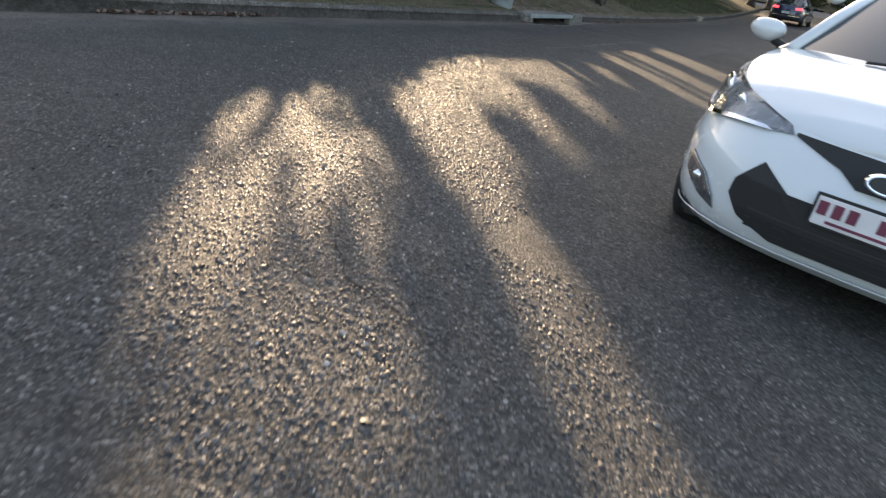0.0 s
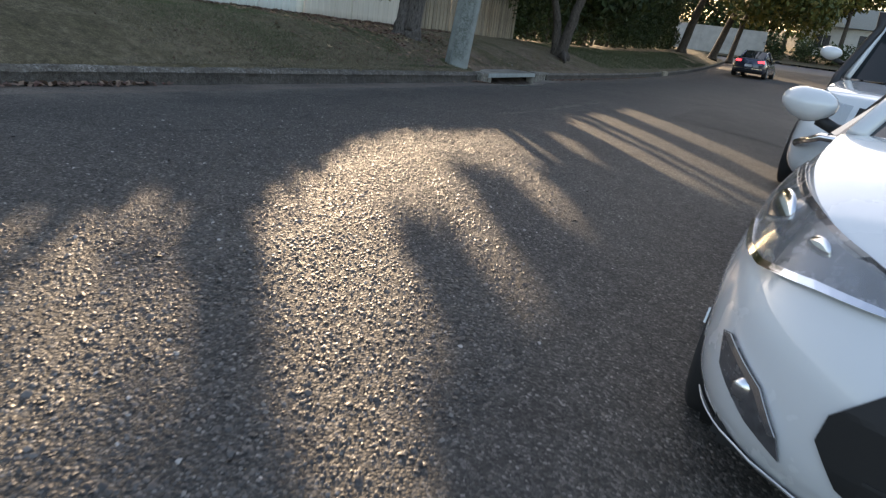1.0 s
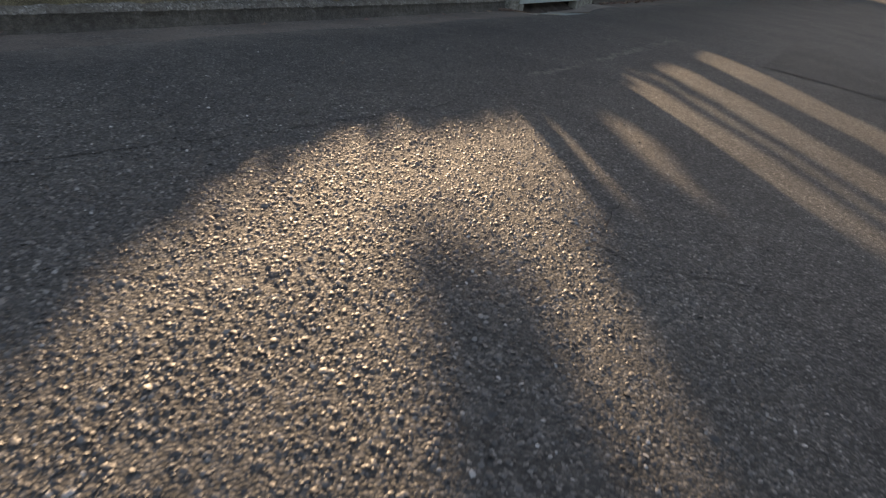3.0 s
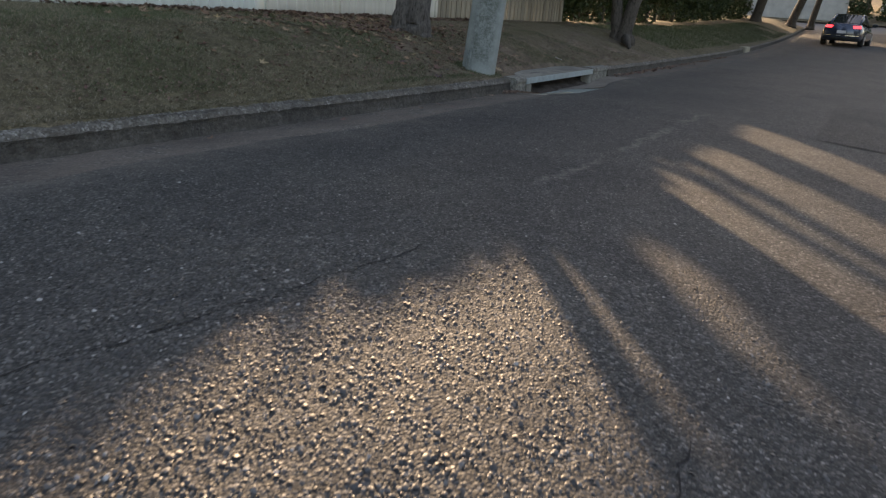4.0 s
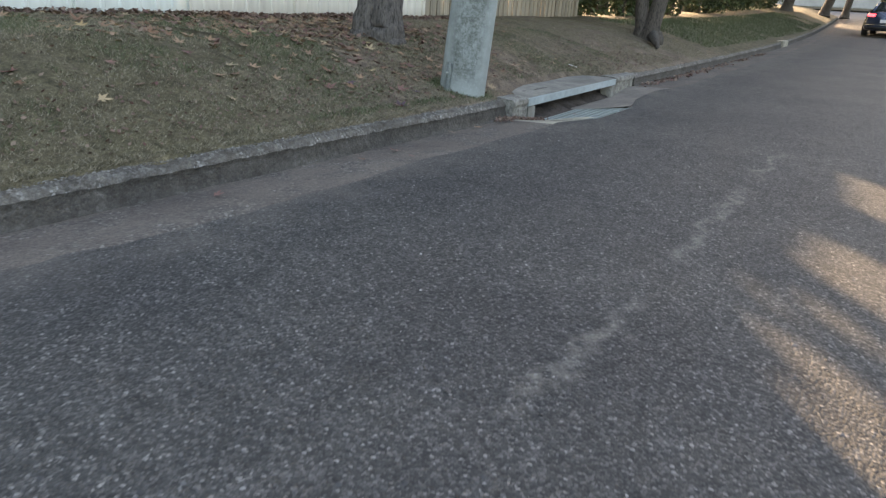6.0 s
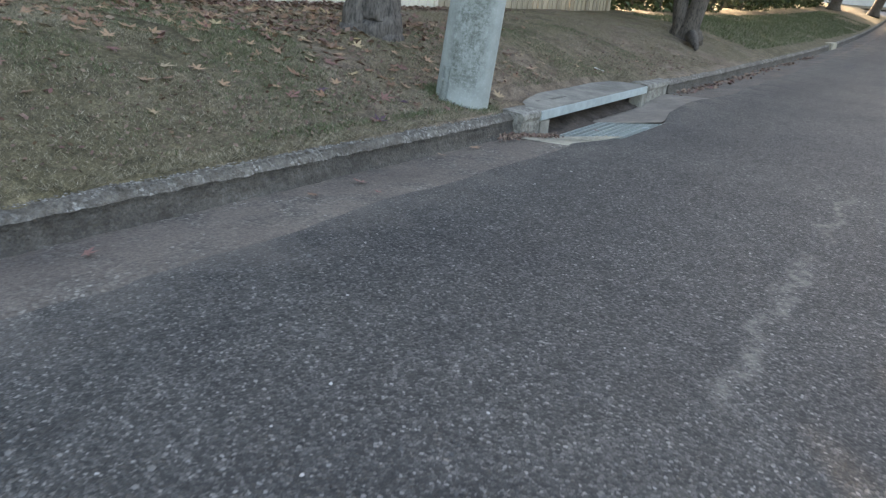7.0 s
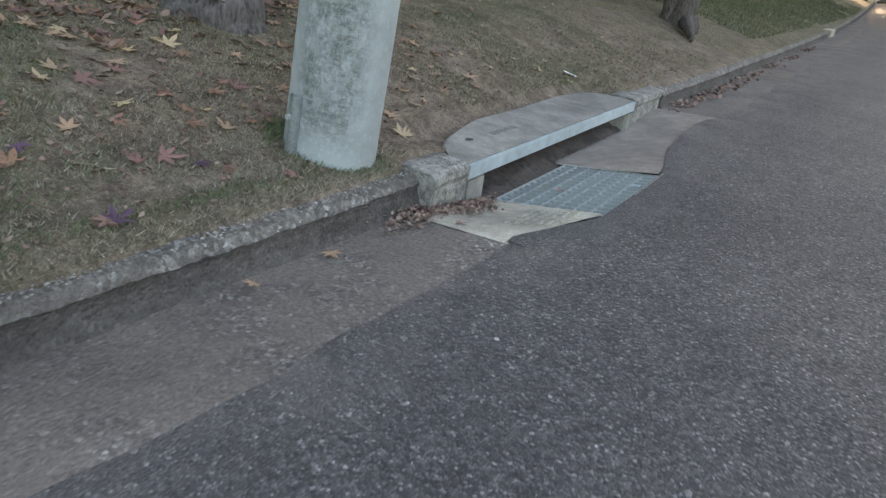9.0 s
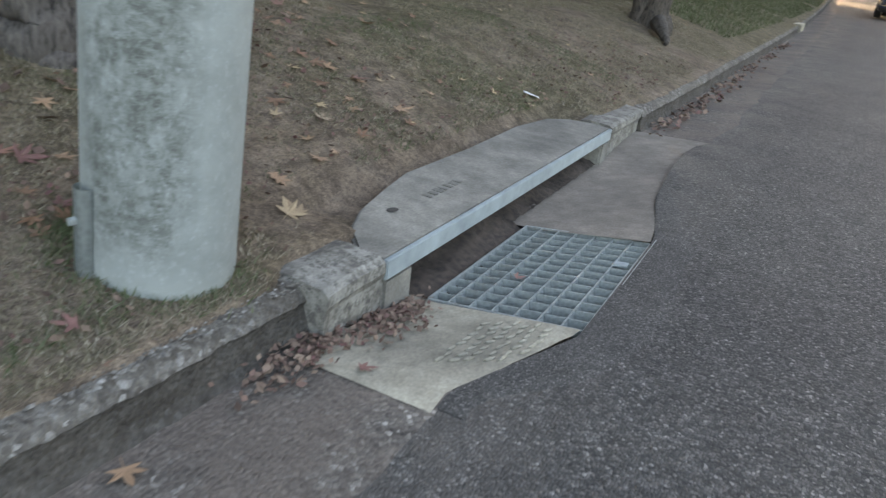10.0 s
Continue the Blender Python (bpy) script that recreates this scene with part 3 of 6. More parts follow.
def build_gully():
    lin = thing("gully_lintel", "pale concrete gully lintel slab with a blue-grey steel front edge", "drain lintel")
    outline = [(-5.385, 14.6), (-5.385, 17.3), (-5.5, 17.32), (-5.66, 17.25), (-5.77, 17.1), (-5.82, 16.7), (-5.80, 16.0), (-5.81, 15.4), (-5.76, 15.15), (-5.70, 14.9), (-5.62, 14.72), (-5.5, 14.6)]
    bm = bmesh.new()
    lo = [bm.verts.new((x, y, 0.055)) for x, y in outline]
    hi = [bm.verts.new((x, y, 0.128 + 0.05 * (-5.385 - x))) for x, y in outline]
    n = len(lo)
    for i in range(n):
        bm.faces.new((lo[i], lo[(i + 1) % n], hi[(i + 1) % n], hi[i]))
    bm.faces.new(hi)
    bm.faces.new(lo[::-1])
    bmesh.ops.recalc_face_normals(bm, faces=bm.faces)
    bmesh.ops.bevel(bm, geom=[e for e in bm.edges if e.verts[0].co.z > 0.1 and e.verts[1].co.z > 0.1], offset=0.012, segments=2, affect="EDGES")
    part("slab", bm, SLAB, lin)
    part("front_band", boxed(-5.395, -5.372, 14.602, 17.298, 0.052, 0.126, 0.004), LINTEL_BAND, lin, "blue-grey steel front edge")
    for y0, y1 in ((14.6, 14.79), (17.16, 17.3)):
        part("support", boxed(-5.52, -5.378, y0, y1, -0.13, 0.052, 0.012), SLAB, lin, "short concrete support")
    # Flat dark disc on the slab; the hole's shade is only its colour.
    bm = bmesh.new()
    bmesh.ops.create_circle(bm, cap_ends=True, segments=16, radius=0.022)
    bmesh.ops.transform(bm, matrix=pose(-5.60, 14.98, 0.143, 0, -3, 0) @ Matrix.Diagonal((1, 1.3, 1, 1)), verts=bm.verts)
    part("lifting_hole", bm, PIT, lin, "flat dark oval painted as the shade of the lifting hole")
    for i in range(7):
        part("stamp_bar", boxed(-5.61 + 0.004 * (i % 2), -5.565, 15.22 + i * 0.045, 15.235 + i * 0.045 + 0.008 * (i % 3), 0.137, 0.1415), STAMP, lin)
    for y0, y1 in ((14.28, 14.592), (17.308, 18.14)):
        b = thing("kerb_block", "short pale concrete kerb block beside the gully lintel", "kerb block", "kerb blocks")
        prof = [(-5.39, -0.13), (-5.385, 0.06), (-5.372, 0.09), (-5.376, 0.125), (-5.40, 0.14), (-5.53, 0.15), (-5.60, 0.14), (-5.61, -0.05)]
        bm = bmesh.new()
        rows = [[bm.verts.new((x + 0.006 * noise.noise(Vector((x * 9, y * 5, z * 9))), y, z + 0.006 * noise.noise(Vector((y * 6, x * 9, 1))))) for x, z in prof] for y in np.linspace(y0, y1, 5)]
        for a, c in zip(rows, rows[1:]):
            for i in range(len(prof)):
                j = (i + 1) % len(prof)
                bm.faces.new((a[i], a[j], c[j], c[i]))
        bm.faces.new(rows[0])
        bm.faces.new(rows[-1][::-1])
        bmesh.ops.recalc_face_normals(bm, faces=bm.faces)
        part("block", bm, BLOCK, b)
        b.matrix_world = GULLY
    # apron slabs before and after the grate
    for y0, y1, label in ((13.95, 14.62, "rough pale concrete apron in front of the grate"), (15.585, 17.9, "stained concrete apron behind the grate")):
        rows = []
        for y in np.linspace(y0, y1, 14):
            xr = road_left(y) if 13.96 < y < 17.89 else EDGE_X + bend(y)
            xr += 0.006 * noise.noise(Vector((y * 17, 1, 1)))
            xk = KERB_X + bend(y) - 0.02
            rows.append([(xr + (xk - xr) * u, y, channel_z(xr + (xk - xr) * u, y) + 0.004) for u in (0, 0.15, 0.3, 0.45, 0.6, 0.75, 0.9, 1.0)])
        tagged(new("apron", grid_mesh("apron", rows, APRON if y0 < 15 else APRON_DARK)), label, "apron", kind="structure")
    # rough seed-like ridges pressed into the near apron
    rng = random.Random(5)
    bm = bmesh.new()
    for i in range(6):
        for j in range(8):
            x, y = -4.99 + 0.04 * i + rng.uniform(-0.006, 0.006), 14.2 + 0.045 * j + 0.028 * i + rng.uniform(-0.006, 0.006)
            if y > 14.59 or x > road_left(y) - 0.02:
                continue
            m = pose(x, y, channel_z(x, y) + 0.008, 0, 0, rng.uniform(50, 80)) @ Matrix.Diagonal((0.024, 0.008, 0.007, 1))
            bmesh.ops.create_icosphere(bm, subdivisions=1, radius=1.0, matrix=m)
    tagged(part("apron_ridges", bm, APRON, None, "rows of small ridges in the apron concrete"), category="ridges", kind="stuff")
    # pit: dark box under grate and lintel
    pit = thing("gully_pit", "dark concrete gully pit below the grate", "drain pit", kind="structure")
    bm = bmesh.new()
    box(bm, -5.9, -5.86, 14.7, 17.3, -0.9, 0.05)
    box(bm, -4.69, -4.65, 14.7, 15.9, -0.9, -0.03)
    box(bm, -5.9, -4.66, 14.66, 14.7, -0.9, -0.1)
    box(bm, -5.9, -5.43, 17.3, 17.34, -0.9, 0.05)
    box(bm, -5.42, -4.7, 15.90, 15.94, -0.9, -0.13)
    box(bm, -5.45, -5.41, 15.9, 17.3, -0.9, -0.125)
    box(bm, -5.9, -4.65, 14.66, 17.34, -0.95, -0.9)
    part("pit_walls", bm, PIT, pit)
    # silt and leaves banked inside the inlet
    rows = [[(x, y, -0.085 + 0.3 * (-5.425 - x) + (0.05 if x < -5.43 else 0.0) * noise.noise(Vector((x * 7, y * 4, 2))) + 0.02 * noise.noise(Vector((x * 25, y * 25, 5)))) for x in np.linspace(-5.30 if y < 15.78 else -5.40, -5.855, 12)] for y in np.linspace(14.82, 17.28, 70)]
    part("silt_bank", grid_mesh("silt_bank", rows, SOIL), SOIL, pit, "brown silt and leaves banked inside the inlet")
    # the grate, tilted towards the kerb
    gr = thing("drain_grate", "galvanised steel bar grate over the stormwater gully", "drain grate")
    x0, x1, y0, y1 = -5.33, -4.728, 14.825, 15.80
    tilt = math.atan2(0.088, x1 - x0)
    gr.matrix_world = Matrix.Translation((x1, y0, -0.004)) @ Euler((0, -tilt, 0)).to_matrix().to_4x4()
    w, l, d = (x1 - x0) / math.cos(tilt), y1 - y0, 0.032
    for a in ((-w, 0, 0, 0.012), (-w, 0, l - 0.012, l)):
        part("end_bar", boxed(a[0], a[1], a[2], a[3], -d, 0.0, 0.0015), STEEL, gr)
    for a in ((-w, -w + 0.012), (-0.012, 0)):
        part("side_bar", boxed(a[0], a[1], 0.0125, l - 0.0125, -d, 0.0, 0.0015), STEEL, gr)
    long_bar = boxed(-0.0028, 0.0028, 0.0125, l - 0.0125, -0.05, -0.0005)
    me = part("bearing_bar", long_bar, STEEL, gr)
    nb = 7
    me.location.x = -w * 1 / nb
    for i in range(2, nb):
        o = part("bearing_bar", me.data, STEEL, gr)
        o.location.x = -w * i / nb
    cross = part("cross_bar", boxed(-w + 0.0125, -0.0125, -0.0024, 0.0024, -0.048, -0.001), STEEL, gr)
    nc = 13
    cross.location.y = l / nc
    for i in range(2, nc):
        o = part("cross_bar", cross.data, STEEL, gr)
        o.location.y = l * i / nc
    part("tag_plate", boxed(-0.085, -0.03, l * 0.655, l * 0.70, -0.006, 0.002), LINTEL_BAND, gr, "small pale tag plate")
    fr = thing("grate_frame", "galvanised angle frame set in the asphalt beside the grate", "grate frame")
    for o in (lin, pit, gr, fr):
        o.matrix_world = GULLY @ o.matrix_world
    part("frame_angle", boxed(-4.725, -4.718, 14.80, 15.84, -0.06, 0.001, 0.002), STEEL, fr)


build_gully()


# ---- concrete power pole ----
def build_pole():
    p = thing("power_pole", "round pale concrete power pole streaked with dark lichen", "power pole")
    lean = Vector((0.068, 0.045, 1)).normalized()
    base = Vector((-5.738, 13.825, 0.08))
    q = Vector((0, 0, 1)).rotation_difference(lean).to_matrix().to_4x4()
    # turn the grimy side to the street
    p.matrix_world = Matrix.Translation(base) @ q @ pose(0, 0, 0, 0, 0, 35)
    verts, faces = [], []
    hs = [0, 0.05, 0.1, 0.2, 0.35, 0.55, 0.8, 1.2, 2, 4, 7, 9.5]
    n = 40
    for h in hs:
        r = 0.206 - 0.006 * h + 0.006 * math.exp(-h * 12)
        for j in range(n):
            th = 2 * math.pi * j / n
            k = r + 0.0016 * noise.noise(Vector((math.cos(th) * 3, math.sin(th) * 3, h * 5)))
            verts.append((k * math.cos(th), k * math.sin(th), h))
    for i in range(len(hs) - 1):
        for j in range(n):
            faces.append((i * n + j, i * n + (j + 1) % n, (i + 1) * n + (j + 1) % n, (i + 1) * n + j))
    faces.append(tuple((len(hs) - 1) * n + j for j in range(n)))
    part("shaft", mesh_of("shaft", verts, faces, POLE, True), POLE, p)
    # galvanised earth-strap cover with a bolt
    cover = bmesh.new()
    prof = [(0.032 * math.cos(t), 0.03 * math.sin(t)) for t in np.linspace(0, math.pi, 9)]
    rows = [[cover.verts.new((x, -y - 0.0, z)) for x, y in prof] for z in (-0.02, 0.34)]
    for i in range(8):
        cover.faces.new((rows[0][i], rows[0][i + 1], rows[1][i + 1], rows[1][i]))
    bmesh.ops.solidify(cover, geom=cover.faces, thickness=0.004)
    ang = -90 - 10 - 35
    c = part("strap_cover", cover, STEEL, p, "galvanised channel cover")
    c.matrix_local = pose(0, 0, 0, 0, 0, ang + 90) @ Matrix.Translation((0, -0.206, 0.03))
    bolt = bmesh.new()
    bmesh.ops.create_cone(bolt, cap_ends=True, segments=6, radius1=0.012, radius2=0.012, depth=0.03, matrix=pose(0, -0.03, 0.25, 90, 0, 0))
    b = part("bolt", bolt, STEEL, c)


build_pole()


# ---- fences ----
def build_fences():
    def sheet(name, y0, y1, x, mat, label, top):
        f = thing(name, label, "fence", "steel fence panels")
        zb = verge_z(x, (y0 + y1) / 2) - 0.02
        f.location = (x, 0, zb)
        bm = bmesh.new()
        pitch, ys = 0.19, []
        y = y0
        while y < y1 - 0.02:
            ys += [(y, 0.0), (min(y + 0.03, y1), 0.0), (min(y + 0.045, y1), -0.012), (min(y + pitch - 0.015, y1), -0.012)]
            y += pitch
        ys.append((y1, 0.0))
        prof = [(dx, yy) for yy, dx in ys] + [(dx - 0.004, yy) for yy, dx in reversed(ys)]
        rows = [[bm.verts.new((dx, yy, z)) for dx, yy in prof] for z in (0.02, top)]
        for i in range(len(prof)):
            k = (i + 1) % len(prof)
            bm.faces.new((rows[0][i], rows[0][k], rows[1][k], rows[1][i]))
        bmesh.ops.remove_doubles(bm, verts=bm.verts, dist=1e-5)
        bmesh.ops.recalc_face_normals(bm, faces=bm.faces)
        part("sheet", bm, mat, f)
        part("bottom_rail", boxed(-0.03, 0.006, y0, y1, 0.0, 0.045, 0.004), mat, f)
        part("top_rail", boxed(-0.035, 0.012, y0, y1, top - 0.03, top + 0.02, 0.004), mat, f)
        part("post", boxed(-0.03, 0.022, y1 - 0.065, y1, -0.06, top + 0.02, 0.006), mat, f)
    X = -8.7
    edges = [(-16.7 + 2.4 * i) for i in range(12)]
    for a, b in zip(edges, edges[1:]):
        sheet("steel_fence", a + 0.01, b - 0.005, X, FENCE_WHITE, "white ribbed sheet-steel fence panel", 1.72)
    sheet("steel_fence", 9.705, 12.1, X, FENCE_WHITE, "white ribbed sheet-steel fence panel", 1.72)
    sheet("steel_fence", 12.105, 13.3, X, FENCE_WHITE, "white ribbed sheet-steel fence panel", 1.72)
    sheet("steel_fence", 13.2, 14.75, X + 0.07, FENCE_CREAM, "cream ribbed sheet-steel fence panel above leaf litter", 1.72)
    sheet("steel_fence", 14.755, 17.45, X + 0.05, FENCE_CREAM, "cream ribbed sheet-steel fence panel above leaf litter", 1.72)
    pf = thing("paling_fence", "weathered brown timber paling fence", "fence")
    rng = random.Random(8)
    a, b = Vector((-8.78, 17.3, 0)), Vector((-9.2, 24.5, 0))
    d = (b - a).normalized()
    n = int((b - a).length / 0.105)
    kinds = []
    for k in range(5):
        h, tw = 1.84 + rng.uniform(-0.06, 0.05), rng.uniform(-0.004, 0.004)
        kinds.append(boxed(-0.008, 0.008, -0.058, 0.058, -0.02, h, 0.003))
    metas = [part("paling", k, PALING, pf) for k in kinds]
    ang = math.atan2(-d.x, d.y)
    for i in range(n):
        p = a + d * (0.105 * i + 0.05)
        src = metas[i % 5]
        o = src if i < 5 else part("paling", src.data, PALING, pf)
        o.matrix_local = Matrix.Translation((p.x + 0.019 * (i % 2), p.y, verge_z(p.x, p.y) - 0.02)) @ Euler((rng.uniform(-0.002, 0.002), rng.uniform(-0.004, 0.004), ang + rng.uniform(-0.04, 0.04))).to_matrix().to_4x4()
    for z in (0.35, 1.45):
        bm = boxed(-0.05, -0.012, 0, (b - a).length, z - 0.04, z + 0.04)
        o = part("rail", bm, PALING, pf)
        o.matrix_local = Matrix.Translation((a.x, a.y, verge_z(a.x, a.y))) @ Euler((0.02, 0, ang)).to_matrix().to_4x4()
    part("end_post", boxed(-9.29, -9.13, 24.46, 24.62, verge_z(-9.2, 24.5) - 0.1, verge_z(-9.2, 24.5) + 1.85, 0.01), PALING, pf)


build_fences()


# ---- trees, hedge ----
# Chosen stripes of sun on the street, kept open by cutting leaves and limbs out of the crowns and hedge: bounds across
# the sun's way, where each begins and ends, and how open it is.
SUNLIT = [(0.3, 1.5, -2.5, 0.6, 0.06), (0.52, 1.15, -2.62, 0.5, -0.15), (1.4, 1.55, -2.45, -1.6, 0.0), (1.54, 1.76, -2.48, -1.2, -1), (1.74, 2.0, -2.64, -1.2, -1), (1.6, 1.9, -1.3, 0.4, -1),
          (2.0, 2.34, -2.77, -1.85, -1), (2.3, 2.52, -2.82, -1.2, -1), (2.5, 2.64, -2.8, -2.35, -1), (2.6, 2.78, -2.78, -2.22, -1), (2.75, 2.95, -2.74, -2.0, -1),
          (2.95, 3.2, -2.7, -1.3, -1), (3.15, 3.46, -2.62, -1.95, -1), (2.65, 2.74, -3.06, -2.8, -1),
          (3.5, 3.66, -2.58, -1.9, -1), (3.9, 4.04, -2.32, -1.5, -1), (3.98, 4.15, -2.44, -1.85, -1), (4.46, 4.68, -2.54, -1.2, -1), (4.66, 4.87, -2.76, -0.9, -1),
          (4.86, 4.94, -2.98, -2.6, -1), (4.97, 5.1, -2.65, -0.4, -1), (5.21, 5.65, -2.7, -0.5, -1), (6.1, 6.72, -2.6, 0.7, -1)]


def near_stripes(p):
    s = p.z / SUN_TAN
    gx, gy = p.x - SUN_X * s, p.y - SUN_Y * s
    return -3.5 < gx < 1.2 and 0.0 < SUN_Y * gx - SUN_X * gy < 7.2


def open_to_sun(p):
    """Whether a leaf at p would stand in the way of one of those stripes."""
    s = p.z / SUN_TAN
    gx, gy = p.x - SUN_X * s, p.y - SUN_Y * s
    u = SUN_Y * gx - SUN_X * gy
    w = 0.035 * noise.noise(Vector((gx * 1.3, gy * 1.3, 4.0))) + 0.02 * noise.noise(Vector((gx * 4, gy * 4, 1.0)))
    for a, b, near, far, leafy_share in SUNLIT:
        if a + w < u < b + w and near + w < gx < far + 4 * w and (leafy_share == -1 or noise.noise(Vector((u * 9, (gx - gy) * 1.5, 7.0))) > leafy_share):
            return True
    return False


LEAF_SHAPE = [(-0.5, 0.0, 0.0), (0.0, 0.26, 0.06), (0.5, 0.0, -0.05), (0.0, -0.26, 0.06)]


def leaf_mass(name, centres, count, size, mat, seed, squash=(1, 1, 1), clear=True):
    """Many small bent leaves in uneven clumps round the given centres (place, radius)."""
    rng = random.Random(seed)
    verts, faces = [], []
    total = sum(r ** 3 for _, r in centres)
    for c, r in centres:
        for _ in range(int(count * r ** 3 / total)):
            v = Vector((rng.gauss(0, 1), rng.gauss(0, 1), rng.gauss(0, 1))).normalized() * r * rng.random() ** 0.45
            p = Vector(c) + Vector((v.x * squash[0], v.y * squash[1], v.z * squash[2]))
            q = Euler((rng.uniform(-1.2, 1.2), rng.uniform(-1.2, 1.2), rng.uniform(0, 6.28))).to_matrix() * (size * rng.uniform(0.6, 1.35))
            # leaves are left out wherever they would shade a chosen sun stripe
            if clear and near_stripes(p):
                if open_to_sun(p):
                    continue
                if any(open_to_sun(p + q @ Vector(s)) for s in LEAF_SHAPE):
                    # a spray of small leaves where a large one would reach into the light
                    q = q * 0.32
                    for _ in range(2):
                        o = p + Vector((rng.uniform(-0.1, 0.1), rng.uniform(-0.1, 0.1), rng.uniform(-0.1, 0.1)))
                        if not open_to_sun(o):
                            i = len(verts)
                            verts += [o + q @ Vector(s) for s in LEAF_SHAPE]
                            faces += [(i, i + 1, i + 2), (i, i + 2, i + 3)]
            i = len(verts)
            verts += [p + q @ Vector(s) for s in LEAF_SHAPE]
            faces += [(i, i + 1, i + 2), (i, i + 2, i + 3)]
    return mesh_of(name, verts, faces, mat)


def tree(label, base, stems, crown, leaves, leaf_size, bark, leafmat, seed, limbs=6, squash=(1, 1, 0.8), clear=True, rough=0.16):
    """stems: lists of (x, y, z, radius) from the base up; crown: clump centres with radii."""
    rng = random.Random(seed)
    t = thing("tree", label, "tree", at=base)
    for k, st in enumerate(stems):
        # finer steps with a little wander
        pts, rad = [], []
        for (a, b) in zip(st, st[1:]):
            for i in range(4):
                f = i / 4
                pts.append((a[0] + (b[0] - a[0]) * f + rng.uniform(-0.02, 0.02), a[1] + (b[1] - a[1]) * f + rng.uniform(-0.02, 0.02), a[2] + (b[2] - a[2]) * f))
                rad.append(a[3] + (b[3] - a[3]) * f)
        pts.append(st[-1][:3])
        rad.append(st[-1][3])
        part("trunk", tube("trunk", pts, rad, bark, 26, rough * 0.7, seed + k), bark, t)
    top = Vector(stems[0][-1][:3])
    for i in range(limbs):
        c, r = crown[i % len(crown)]
        c = Vector(c) - Vector(base)
        mid = top.lerp(c, 0.5) + Vector((rng.uniform(-0.3, 0.3), rng.uniform(-0.3, 0.3), 0.2))
        if clear and any(open_to_sun(Vector(base) + top.lerp(mid, f)) or open_to_sun(Vector(base) + mid.lerp(c, f)) for f in np.linspace(0.05, 1.0, 16)):
            continue
        r0 = stems[0][-1][3] * 0.8
        part("limb", tube("limb", [top, top.lerp(mid, 0.5), mid, c], [r0, r0 * 0.7, r0 * 0.45, 0.015], bark, 8, 0.05, seed + 20 + i), bark, t)
    cr = part("crown", leaf_mass("crown", crown, leaves, leaf_size, leafmat, seed, squash, clear), leafmat, t)
    cr.matrix_parent_inverse = Matrix.Translation(Vector(base)).inverted()
    return t


def clumps(centre, radius, n, seed, r=(0.8, 1.5), flat=0.7):
    rng = random.Random(seed)
    out = []
    for _ in range(n):
        v = Vector((rng.gauss(0, 1), rng.gauss(0, 1), rng.gauss(0, 1))).normalized() * radius * rng.random() ** 0.5
        out.append(((centre[0] + v.x, centre[1] + v.y, centre[2] + v.z * flat), rng.uniform(*r)))
    return out


